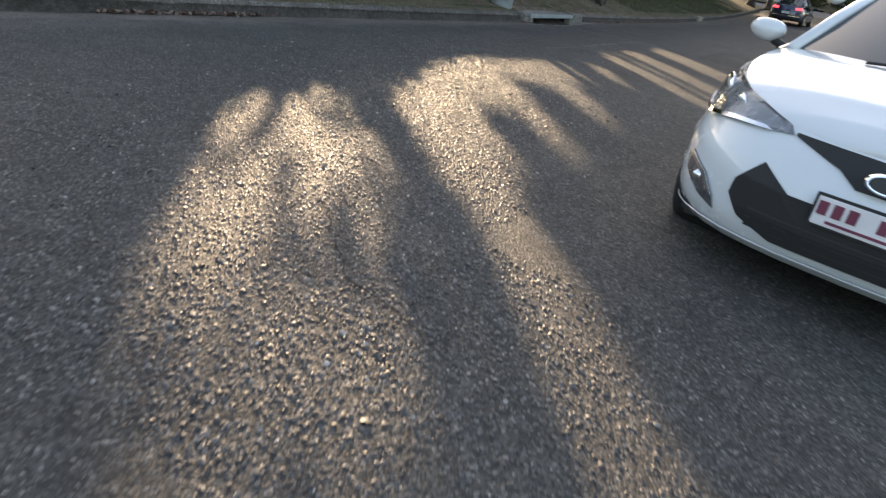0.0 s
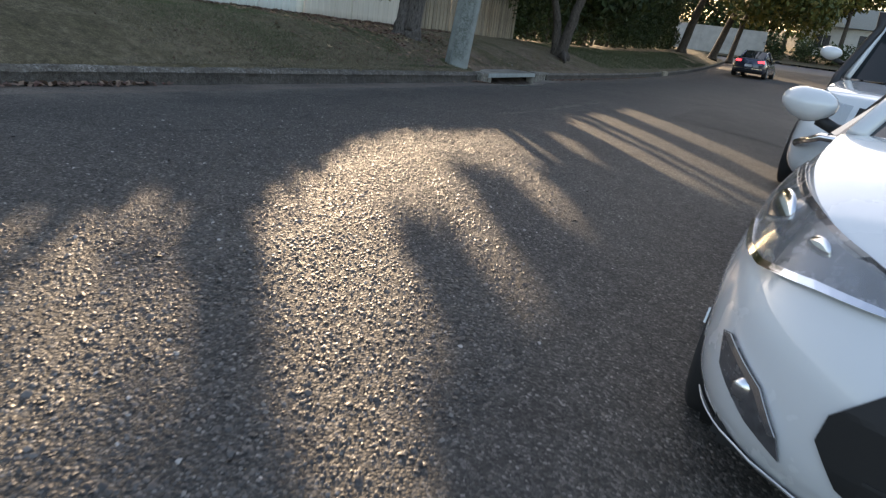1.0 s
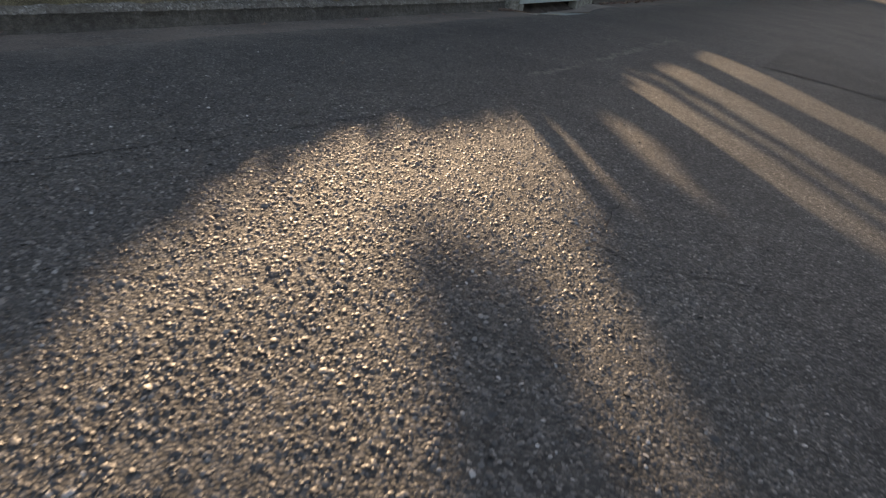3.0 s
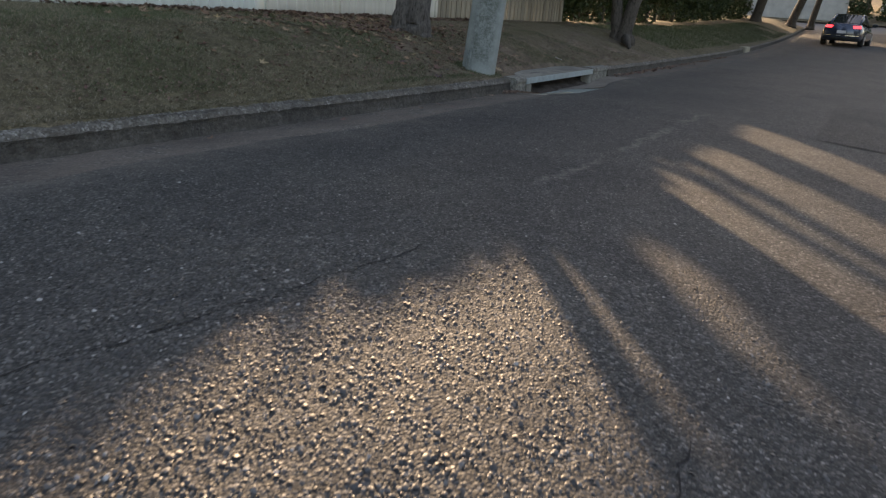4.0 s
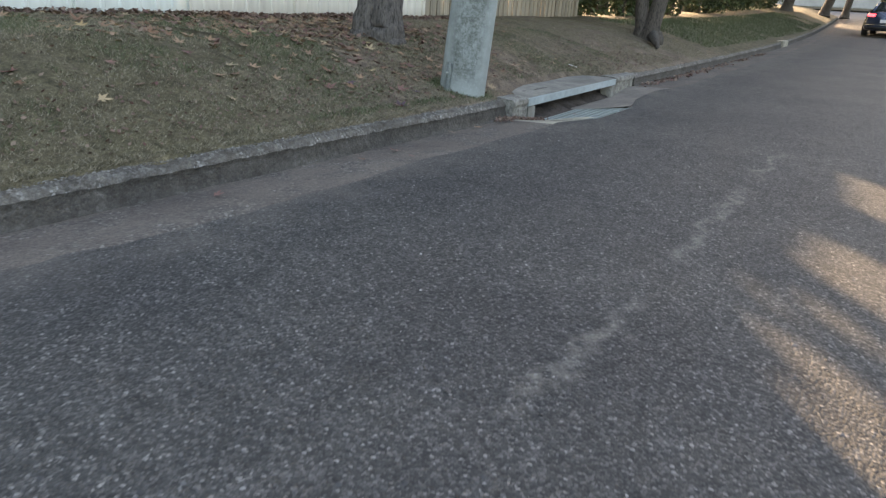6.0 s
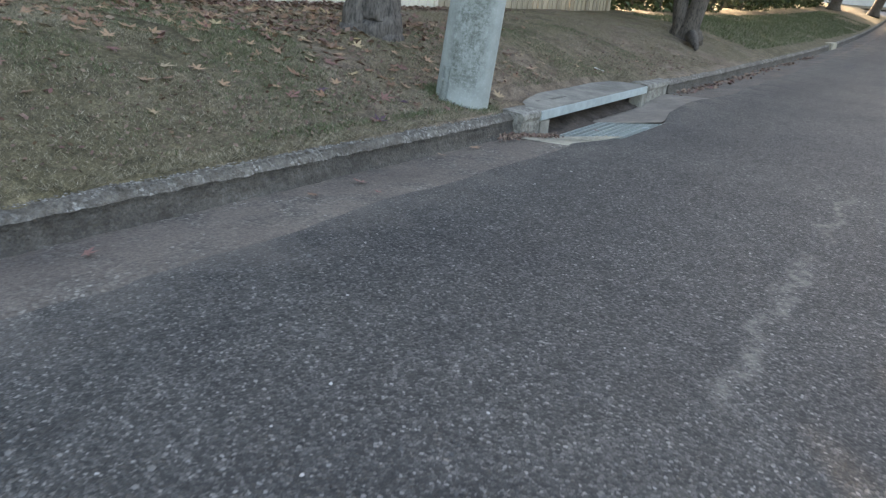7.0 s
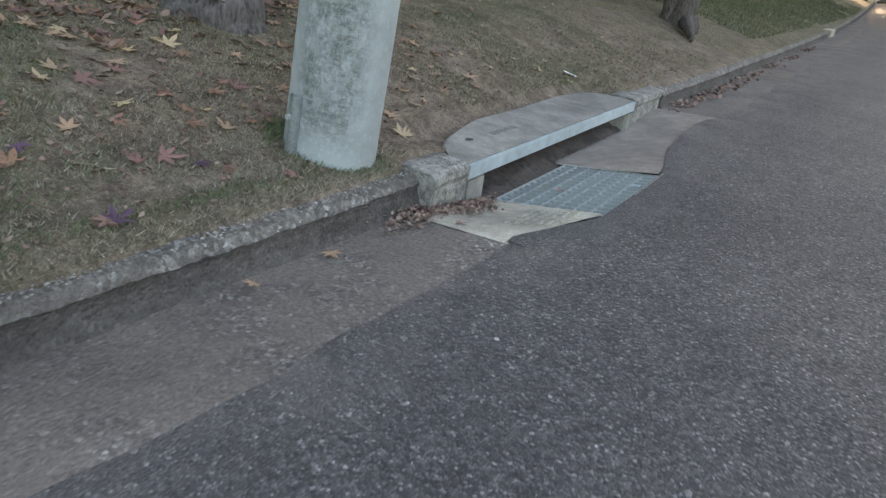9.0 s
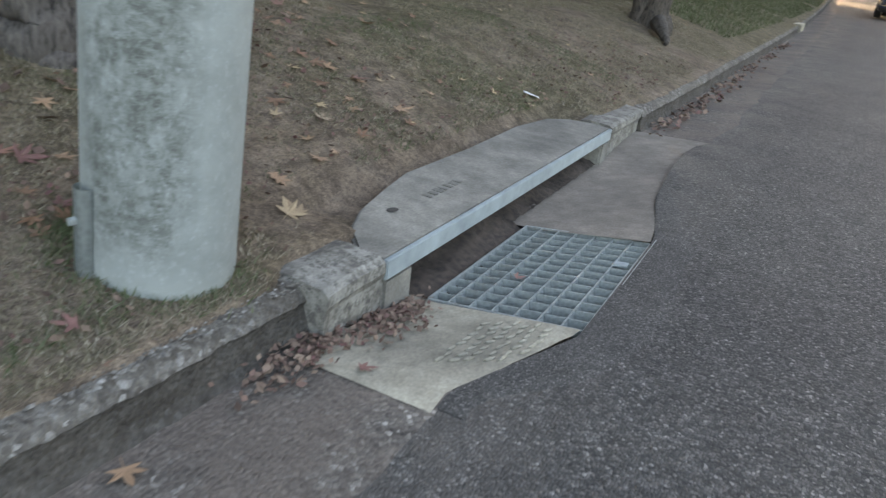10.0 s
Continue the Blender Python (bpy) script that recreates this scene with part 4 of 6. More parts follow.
def build_trees():
    b1 = (-7.02, 14.35, verge_z(-7.02, 14.35) - 0.05)
    tree("large grey-barked tree with two stems in a bed of fallen leaves", b1,
         [[(0.0, 0.0, -0.3, 0.26), (0.0, 0.0, 0.0, 0.215), (0.0, 0.0, 0.12, 0.195), (0.02, 0.02, 0.35, 0.165), (0.06, 0.1, 1.2, 0.15), (0.12, 0.22, 2.6, 0.12), (0.13, 0.25, 3.4, 0.1)], [(-0.16, -0.14, -0.3, 0.2), (-0.16, -0.14, 0.0, 0.165), (-0.16, -0.12, 0.15, 0.125), (-0.15, -0.08, 0.5, 0.1), (-0.12, -0.05, 1.2, 0.08), (-0.11, -0.06, 2.6, 0.05), (-0.11, -0.06, 3.4, 0.04)]],
         clumps((-7.6, 13.8, 6.4), 2.6, 12, 3, (1.2, 1.8)) + clumps((-6.7, 14.6, 4.6), 1.8, 5, 4, (0.7, 1.0)), 7000, 0.24, BARK, AUTUMN, 11)
    # a low twig of turning leaves beside the trunk
    tw = thing("twig", "low twig of yellowing leaves by the tree trunk", "twig")
    part("stalk", tube("stalk", [(-7.3, 14.2, 1.3), (-7.4, 13.95, 1.42), (-7.45, 13.7, 1.36)], [0.012, 0.008, 0.004], BARK, 6), BARK, tw)
    part("twig_leaves", leaf_mass("twig_leaves", [((-7.42, 13.85, 1.36), 0.28)], 50, 0.09, FOLIAGE_LIGHT, 9, clear=False), FOLIAGE_LIGHT, tw)
    b2 = (-6.65, 22.2, verge_z(-6.65, 22.2) - 0.05)
    tree("dark two-stemmed verge tree with spreading roots", b2,
         [[(0.06, 0, 0, 0.26), (0.06, 0, 0.3, 0.15), (0.24, 0.1, 1.3, 0.125), (0.52, 0.3, 2.6, 0.1)], [(-0.1, 0, 0, 0.22), (-0.12, 0, 0.3, 0.13), (-0.3, -0.05, 1.3, 0.1), (-0.7, -0.2, 2.6, 0.08)], [(0.2, -0.3, 0.12, 0.1), (0.42, -0.75, 0.02, 0.06), (0.5, -1.0, -0.06, 0.02)]],
         clumps((-6.6, 23.4, 5.6), 2.4, 12, 5, (1.0, 1.6)) + clumps((-6.7, 23.2, 3.6), 1.3, 7, 6, (0.6, 0.9)), 8000, 0.2, BARK_DARK, FOLIAGE, 13)
    for i, (x, y, lean, r) in enumerate(((-8.5, 54.0, 0.5, 0.28), (-6.9, 58.0, 0.7, 0.26), (-5.9, 60.0, 0.35, 0.2))):
        z = verge_z(x, y) - 0.05
        tree("leaning street tree near the junction", (x, y, z),
             [[(0, 0, 0, r * 1.5), (0.05 * lean, 0, 0.4, r), (lean, 0, 3.0, r * 0.8), (lean * 2.0, 0.2, 4.6, r * 0.6)]],
             clumps((x + 2.6, y, z + 5.6), 3.4, 12, 30 + i, (1.4, 2.2)), 4500, 0.45, BARK_DARK, FOLIAGE_LIGHT, 40 + i, clear=False)
    # mostly unseen garden trees behind the fences, added to block the sun from the street
    for i, (x, y, r, h, n) in enumerate(((-10.5, 9, 2.4, 6.5, 4500), (-11.0, 16.5, 2.8, 7.0, 6500), (-10.2, 21.0, 2.6, 5.6, 7500), (-9.6, 25.0, 2.6, 5.4, 8500), (-10.4, 29.5, 3.0, 6.2, 8500), (-9.8, 34.5, 3.2, 6.6, 8000), (-10.5, 40, 3.4, 7.0, 7000), (-10.5, 46.5, 3.6, 7.0, 6000), (-10.8, 13.1, 2.3, 5.0, 6500), (-10.65, 21.6, 1.8, 3.7, 6000), (-11.6, 21.2, 1.8, 3.3, 5000), (-15, 30, 4.2, 9.5, 7000), (-15, 20, 4.0, 9.0, 7000), (-16, 42, 4.5, 10.0, 6000))):
        z = verge_z(x, y)
        tree("dense dark green garden tree added behind the fence to shade the street", (x, y, z), [[(0, 0, 0, 0.24), (0.05, 0.1, 1.2, 0.18), (0.1, 0.1, h * 0.32, 0.13)]],
             clumps((x, y, h), r * 1.25, 16, 60 + i, (r * 0.5, r * 0.75), 0.85), int(n * 1.7), 0.36, BARK_DARK, FOLIAGE, 80 + i, limbs=5)
    # tall trees behind the junction and down the far side of the street
    for i, (x, y, r, h, n, mt) in enumerate(((-20, 84, 5, 7, 4500, FOLIAGE), (-11, 86, 5, 7.5, 4500, FOLIAGE), (-3.5, 84, 4.5, 8.5, 4500, FOLIAGE_LIGHT), (1.5, 80, 3.2, 8.6, 3500, FOLIAGE_LIGHT), (12, 96, 6, 9, 4500, FOLIAGE), (9, 40, 4, 6, 3500, FOLIAGE), (10, 28, 4, 6, 3500, FOLIAGE))):
        z = rise(min(y, 76))
        tree("tall leafy tree beyond the street", (x, y, z), [[(0, 0, -0.3, 0.3), (0.05, 0.1, 1.5, 0.22), (0.1, 0.1, h * 0.6, 0.15)]],
             clumps((x, y, h), r * 1.1, 14, 160 + i, (r * 0.45, r * 0.7), 0.85), int(n * 1.9), 0.55, BARK_DARK, mt, 180 + i, limbs=4, clear=False)
    # hedge beyond the paling fence
    rng = random.Random(77)
    for i in range(14):
        y = 24.6 + i * 2.4
        x = -9.75 - 0.02 * i + rng.uniform(-0.15, 0.15)
        z = verge_z(x, y)
        hd = thing("hedge", "dense dark green hedge of small leaves", "hedge", "hedge bushes", at=(x, y, z))
        cs = [((x + rng.uniform(-0.3, 0.35), y + rng.uniform(-1.2, 1.2), z + rng.uniform(0.45, 3.5)), rng.uniform(0.65, 1.0)) for _ in range(17)]
        o = part("leaf_mass", leaf_mass("leaf_mass", cs, 6800, 0.17, FOLIAGE, 200 + i), FOLIAGE, hd)
        o.matrix_parent_inverse = Matrix.Translation((x, y, z)).inverted()
        part("stem", tube("stem", [(0, 0, -0.05), (0.05, 0, 0.8), (0, 0.1, 1.6)], [0.09, 0.07, 0.03], BARK_DARK, 8), BARK_DARK, hd)


build_trees()


# ---- parked and passing cars ----
def curve_through(pts, n):
    """A smooth run of n points through the given ones."""
    p = np.array(pts, float)
    p = np.vstack([2 * p[0] - p[1], p, 2 * p[-1] - p[-2]])
    out = []
    for t in np.linspace(0, len(pts) - 1 - 1e-9, n):
        i = int(t)
        f = t - i
        a, b, c, d = p[i], p[i + 1], p[i + 2], p[i + 3]
        out.append(0.5 * (2 * b + (c - a) * f + (2 * a - 5 * b + 4 * c - d) * f * f + (3 * b - a - 3 * c + d) * f ** 3))
    return np.array(out)


class Shell:
    """The painted skin of a car: a belt that runs round it and a lid. x back from the nose, y to its right, z up."""

    def __init__(self, plan, tops, wheels, wheel_r, sill=0.2, inset=None):
        self.plan = curve_through(plan, 161)
        d = np.gradient(self.plan, axis=0)
        d /= np.linalg.norm(d, axis=1)[:, None]
        self.inward = np.stack([d[:, 1], -d[:, 0]], 1)
        seg = np.linalg.norm(np.diff(self.plan, axis=0), axis=1)
        self.arc = np.concatenate([[0], np.cumsum(seg)])
        self.tops, self.wheels, self.wheel_r, self.sill = tops, wheels, wheel_r, sill
        self.inset = inset or [(0, 0.09), (0.06, 0.045), (0.14, 0.012), (0.3, 0.0), (0.55, 0.004), (0.7, 0.03), (0.85, 0.075), (1.0, 0.135)]

    def top(self, x):
        return lerp(x, self.tops)

    def low(self, x):
        z = self.sill
        for w in self.wheels:
            q = (self.wheel_r + 0.045) ** 2 - (x - w) ** 2
            if q > 0:
                z = max(z, self.wheel_r + math.sqrt(q))
        return z

    def at(self, s, z, out=0.0, side=1):
        """Point at arc length s from the nose's middle, at height z, lifted outwards."""
        side = side * (1 if s >= 0 else -1)
        s = abs(s)
        x, y = np.interp(s, self.arc, self.plan[:, 0]), np.interp(s, self.arc, self.plan[:, 1])
        nx, ny = np.interp(s, self.arc, self.inward[:, 0]), np.interp(s, self.arc, self.inward[:, 1])
        f = (z - self.sill) / max(self.top(x) - self.sill, 0.1)
        k = lerp(f, self.inset) - out
        return Vector((x + nx * k, side * (y + ny * k), z))

    def belt(self):
        fr = [0, 0.05, 0.1, 0.18, 0.28, 0.4, 0.5, 0.6, 0.7, 0.8, 0.87, 0.93, 0.97, 1.0]
        rows = []
        for side in (1, -1):
            half = []
            for s in self.arc:
                x = float(np.interp(s, self.arc, self.plan[:, 0]))
                lo, hi = self.low(x), self.top(x)
                half.append([self.at(s, lo + (hi - lo) * f, 0, side) for f in fr])
            rows.append(half)
        right, left = rows
        return right[::-1] + left[1:]

    def lid(self, crown=0.055):
        rows = []
        for s in self.arc[1:-1]:
            x = float(np.interp(s, self.arc, self.plan[:, 0]))
            e = self.at(s, self.top(x))
            ys = [math.sin(a) for a in np.linspace(-math.pi / 2, math.pi / 2, 19)]
            rows.append([(e.x, e.y * q, e.z + crown * (1 - abs(q) ** 2.4) * min(1.0, e.y / 0.5)) for q in ys])
        return rows

    def patch(self, poly, out=0.006, cuts=5, side=1):
        """A piece of the skin cut to a polygon of (arc, height), a little proud."""
        bm = bmesh.new()
        bm.faces.new([bm.verts.new((s, z, 0)) for s, z in poly])
        bmesh.ops.triangulate(bm, faces=bm.faces)
        bmesh.ops.subdivide_edges(bm, edges=bm.edges, cuts=cuts, use_grid_fill=True)
        for v in bm.verts:
            v.co = self.at(v.co.x, v.co.y, out, side)
        bmesh.ops.recalc_face_normals(bm, faces=bm.faces)
        bmesh.ops.solidify(bm, geom=bm.faces, thickness=0.004)
        return bm


def wheel_part(owner, at, r, width):
    w = part("wheel", tube("wheel", [(0, -width / 2, 0), (0, -width / 2 + 0.02, 0), (0, width / 2 - 0.02, 0), (0, width / 2, 0)], [r * 0.93, r, r, r * 0.93], RUBBER, 28), RUBBER, owner, "black rubber tyre")
    w.location = at
    for sgn in (1, -1):
        bm = bmesh.new()
        bmesh.ops.create_cone(bm, cap_ends=True, segments=24, radius1=r * 0.66, radius2=r * 0.6, depth=0.02, matrix=pose(0, sgn * (width / 2 + 0.004), 0, 90, 0, 0))
        for i in range(5):
            m = pose(0, 0, 0, 0, 72 * i, 0) @ Matrix.Translation((0, sgn * (width / 2 + 0.012), r * 0.32))
            c = bmesh.ops.create_cube(bm, size=1.0, matrix=m @ Matrix.Diagonal((0.05, 0.02, r * 0.6, 1)))
        part("rim", bm, ALLOY, w, "alloy rim")


def cabin(owner, paint, cowl, roof0, roof1, tail, belt_w):
    """Glasshouse: (x, half width, z) of cowl, roof front, roof rear, tail."""
    def line(st, bow):
        return [(st[0] + bow * abs(q) ** 2, st[1] * q, st[2] + 0.035 * (1 - q * q)) for q in np.linspace(-1, 1, 15)]
    a, b, c, d = line(cowl, 0.18), line(roof0, 0.1), line(roof1, -0.05), line(tail, -0.12)

    def blend(u, v, n):
        return [[Vector(p).lerp(Vector(q), i / n) for p, q in zip(u, v)] for i in range(n + 1)]
    part("windscreen", grid_mesh("windscreen", blend(a, b, 6), GLASS), GLASS, owner, "dark tinted windscreen")
    mid = [(x, y, z + 0.03) for x, y, z in line(((roof0[0] + roof1[0]) / 2, roof0[1] * 1.02, max(roof0[2], roof1[2])), 0.02)]
    part("roof", grid_mesh("roof", blend(b, mid, 4) + blend(mid, c, 4)[1:], paint), paint, owner)
    part("rear_window", grid_mesh("rear_window", blend(c, d, 5), GLASS), GLASS, owner, "dark rear window")
    for sgn in (0, -1):
        lo = [Vector((x, math.copysign(belt_w, a[sgn][1]), z)) for x, z in ((a[sgn][0] + 0.02, cowl[2] - 0.02), ((roof0[0] + cowl[0]) / 2 + 0.25, cowl[2] + 0.0), (roof1[0], cowl[2] + 0.04), (d[sgn][0], tail[2]))]
        hi = [Vector(a[sgn]), Vector(b[sgn]), Vector(c[sgn]), Vector(d[sgn])]
        part("side_glass", grid_mesh("side_glass", blend(lo, hi, 3), GLASS, False), GLASS, owner, "dark side window")
        part("windscreen_pillar", tube("windscreen_pillar", [a[sgn], Vector(a[sgn]).lerp(Vector(b[sgn]), 0.5) + Vector((-0.01, 0, 0.01)), b[sgn], mid[sgn], c[sgn], d[sgn]], [0.035, 0.034, 0.034, 0.034, 0.036, 0.045], paint, 10), paint, owner)
        m = Vector(mid[sgn])
        part("door_pillar", tube("door_pillar", [m + Vector((0.1, 0, 0)), Vector((m.x + 0.05, math.copysign(belt_w, m.y), cowl[2]))], [0.035, 0.045], BLACK_PLASTIC, 8), BLACK_PLASTIC, owner)


def mirror(owner, paint, at, side, size=1.0):
    bm = bmesh.new()
    bmesh.ops.create_uvsphere(bm, u_segments=20, v_segments=12, radius=1.0)
    for v in bm.verts:
        k = 1.0 + 0.12 * v.co.z
        v.co = Vector((v.co.x * (0.085 if v.co.x < 0 else 0.03), side * v.co.y * 0.125 * k * (1.0 - 0.12 * v.co.z), v.co.z * 0.078 + 0.012 * abs(v.co.y)))
    m = part("door_mirror", bm, paint, owner, smooth=True)
    m.location = at
    m.scale = (size, size, size)
    g = bmesh.new()
    bmesh.ops.create_circle(g, cap_ends=True, segments=20, radius=1.0, matrix=pose(0.031, 0, 0.005, 0, 90, 0) @ Matrix.Diagonal((0.062, 0.105, 1, 1)))
    part("mirror_glass", g, GLASS, m)
    part("mirror_base", tube("mirror_base", [(0.0, -side * 0.06, -0.055), (0.03, -side * 0.14, -0.085), (0.08, -side * 0.2, -0.09)], [0.03, 0.028, 0.03], BLACK_PLASTIC, 8), BLACK_PLASTIC, m, "black mirror foot")


def bars_plate(owner, shell, x, z, w, h, rows, face=1):
    """A number plate whose writing is plain bars."""
    p = part("number_plate", boxed(-0.008, 0.0, -w / 2, w / 2, -h / 2, h / 2, 0.003), PLATE, owner, "white plate with maroon bars")
    p.location = (x, 0, z)
    part("plate_rim", boxed(0.0, 0.006, -w / 2 - 0.012, w / 2 + 0.012, -h / 2 - 0.012, h / 2 + 0.012, 0.003), BLACK_PLASTIC, p)
    for i in range(7):
        if i == 3:
            continue
        y = -w / 2 + w * (i + 0.5) / 7
        part("plate_bar", boxed(-0.0115, -0.0085, y - w * 0.048, y + w * 0.048, -h * 0.12, h * 0.36), PLATE_MARK, p)
    part("plate_bar", boxed(-0.0115, -0.0085, -w * 0.36, w * 0.36, -h * 0.38, -h * 0.28), PLATE_MARK, p)
    return p


def build_hatch():
    car = thing("hatchback_car", "white hatchback parked at the roadside facing the walker", "car")
    plan = [(0, 0), (0.012, 0.3), (0.09, 0.56), (0.27, 0.77), (0.56, 0.885), (1.0, 0.92), (2.0, 0.9), (3.2, 0.885), (3.85, 0.8), (4.12, 0.55), (4.2, 0.25), (4.2, 0)]
    tops = [(0, 0.70), (0.1, 0.745), (0.3, 0.815), (0.6, 0.875), (0.95, 0.93), (1.25, 0.965), (2.2, 0.97), (3.4, 1.0), (4.2, 0.98)]
    sh = Shell(plan, tops, (0.84, 3.42), 0.315, 0.2)
    part("body", grid_mesh("body", sh.belt(), PAINT_WHITE), PAINT_WHITE, car)
    part("bonnet", grid_mesh("bonnet", sh.lid(), PAINT_WHITE), PAINT_WHITE, car)
    cabin(car, PAINT_WHITE, (1.08, 0.74, 0.965), (1.98, 0.57, 1.34), (3.0, 0.52, 1.34), (3.95, 0.56, 1.02), 0.83)
    part("underbody", boxed(0.25, 4.0, -0.74, 0.74, 0.19, 0.5, 0.02), BLACK_PLASTIC, car)
    part("cowl", grid_mesh("cowl", [[(1.0 + 0.2 * abs(q) ** 2 + dx, 0.76 * q, z + 0.03 * (1 - q * q)) for q in np.linspace(-1, 1, 9)] for dx, z in ((0, 0.962), (0.1, 0.975))], BLACK_PLASTIC), BLACK_PLASTIC, car, "black scuttle below the windscreen")
    # the mouth, its slot and badge
    part("lower_grille", sh.patch([(-0.44, 0.565), (-0.525, 0.465), (-0.53, 0.40), (-0.46, 0.325), (-0.3, 0.275), (0.3, 0.275), (0.46, 0.325), (0.53, 0.40), (0.525, 0.465), (0.44, 0.565), (0.3, 0.48), (0.27, 0.405), (-0.27, 0.405), (-0.3, 0.48)], 0.004, 7), MESH_BLACK, car, "black lower grille")
    for z in (0.30, 0.335, 0.37):
        part("grille_bar", sh.patch([(-0.42, z), (-0.42, z + 0.008), (0.42, z + 0.008), (0.42, z)], 0.009, 5), BLACK_PLASTIC, car)
    part("upper_slot", sh.patch([(-0.40, 0.70), (-0.40, 0.69), (-0.17, 0.625), (-0.09, 0.575), (0.09, 0.575), (0.17, 0.625), (0.40, 0.69), (0.40, 0.70), (0, 0.69)], 0.006, 5), MESH_BLACK, car, "black slot below the bonnet edge")
    badge = bmesh.new()
    bmesh.ops.create_cone(badge, cap_ends=True, segments=28, radius1=1, radius2=0.9, depth=0.4, matrix=Matrix.Translation((-0.004, 0, 0.632)) @ Euler((0, -1.35, 0)).to_matrix().to_4x4() @ Matrix.Diagonal((0.04, 0.075, 0.02, 1)))
    part("badge", badge, CHROME, car, "plain oval chrome badge")
    ring = bmesh.new()
    bmesh.ops.create_cone(ring, cap_ends=True, segments=28, radius1=1, radius2=0.9, depth=0.4, matrix=Matrix.Translation((-0.011, 0, 0.632)) @ Euler((0, -1.35, 0)).to_matrix().to_4x4() @ Matrix.Diagonal((0.03, 0.062, 0.02, 1)))
    part("badge_field", ring, BLACK_PLASTIC, car)
    bars_plate(car, sh, -0.022, 0.475, 0.372, 0.11, 1)
    for side in (1, -1):
        hl = part("headlight", sh.patch([(0.41, 0.69), (0.45, 0.725), (0.66, 0.775), (0.95, 0.825), (1.25, 0.865), (1.47, 0.882), (1.5, 0.862), (1.34, 0.775), (1.19, 0.71), (1.03, 0.665), (0.9, 0.655), (0.7, 0.672), (0.55, 0.678)], 0.006, 6, side), LAMP_DARK, car, "clear swept headlight")
        part("lens_cover", sh.patch([(0.46, 0.697), (0.5, 0.722), (0.68, 0.767), (0.95, 0.815), (1.25, 0.852), (1.42, 0.868), (1.31, 0.778), (1.17, 0.718), (1.02, 0.678), (0.9, 0.668), (0.7, 0.685), (0.56, 0.69)], 0.015, 6, side), LAMP_CLEAR, hl)
        part("chrome_line", sh.patch([(0.5, 0.682), (0.55, 0.693), (0.72, 0.69), (0.9, 0.674), (1.01, 0.684), (1.16, 0.724), (1.19, 0.712), (1.03, 0.668), (0.9, 0.657), (0.7, 0.674), (0.56, 0.679)], 0.02, 3, side), CHROME, hl)
        for s, z, r in ((1.07, 0.757, 0.105), (0.8, 0.735, 0.055)):
            c = sh.at(s, z, 0.0, side)
            bm = bmesh.new()
            bmesh.ops.create_uvsphere(bm, u_segments=16, v_segments=10, radius=r, matrix=Matrix.Translation(c) @ pose(0, 0, 0, 0, 0, side * (-62 if s > 1 else -42)) @ Matrix.Diagonal((0.18, 0.8, 0.75, 1)))
            part("projector", bm, CHROME, hl, smooth=True)
        fg = part("fog_light", sh.patch([(0.89, 0.475), (0.84, 0.487), (0.69, 0.43), (0.61, 0.355), (0.585, 0.3), (0.7, 0.33), (0.85, 0.4)], 0.005, 4, side), LAMP_DARK, car, "slanting fog light")
        part("fog_trim", sh.patch([(0.875, 0.478), (0.84, 0.486), (0.685, 0.428), (0.605, 0.352), (0.622, 0.346), (0.7, 0.415), (0.84, 0.468)], 0.012, 3, side), CHROME, fg)
        c = sh.at(0.73, 0.395, 0.004, side)
        bm = bmesh.new()
        bmesh.ops.create_uvsphere(bm, u_segments=14, v_segments=8, radius=0.034, matrix=Matrix.Translation(c) @ Matrix.Diagonal((0.5, 0.9, 0.9, 1)))
        part("fog_bulb", bm, CHROME, fg, smooth=True)
        mirror(car, PAINT_WHITE, (1.46, side * 0.94, 1.03), side, 0.8)
        for x in (0.84, 3.42):
            wheel_part(car, (x, side * 0.775, 0.315), 0.315, 0.215)
            well = bmesh.new()
            bmesh.ops.create_cone(well, cap_ends=True, segments=24, radius1=0.37, radius2=0.37, depth=0.3, matrix=pose(x, side * 0.66, 0.34, 90, 0, 0))
            part("wheel_well", well, BLACK_PLASTIC, car)
        part("wiper", tube("wiper", [(1.03, side * 0.1 + 0.25, 0.995), (1.1, side * 0.1 - 0.05, 1.03), (1.2, side * 0.1 - 0.3, 1.055)], [0.008, 0.007, 0.005], BLACK_PLASTIC, 6), BLACK_PLASTIC, car)
    part("lip", sh.patch([(-1.05, 0.235), (-0.8, 0.205), (0, 0.2), (0.8, 0.205), (1.05, 0.235), (0.8, 0.24), (0, 0.235), (-0.8, 0.24)], 0.02, 5), PAINT_WHITE, car)
    psi, size = radians(7.75), 0.9575
    d = Vector((math.sin(psi), math.cos(psi), -0.022)).normalized()
    n = Vector((-math.cos(psi), math.sin(psi), 0.066))
    n = (n - d * n.dot(d)).normalized()
    m = Matrix.Identity(4)
    m.col[0], m.col[1], m.col[2] = (*d * size, 0), (*n * size, 0), (*(d.cross(n) * size), 0)
    m.col[3] = (0.456, 3.979, -0.277, 1)
    car.matrix_world = m


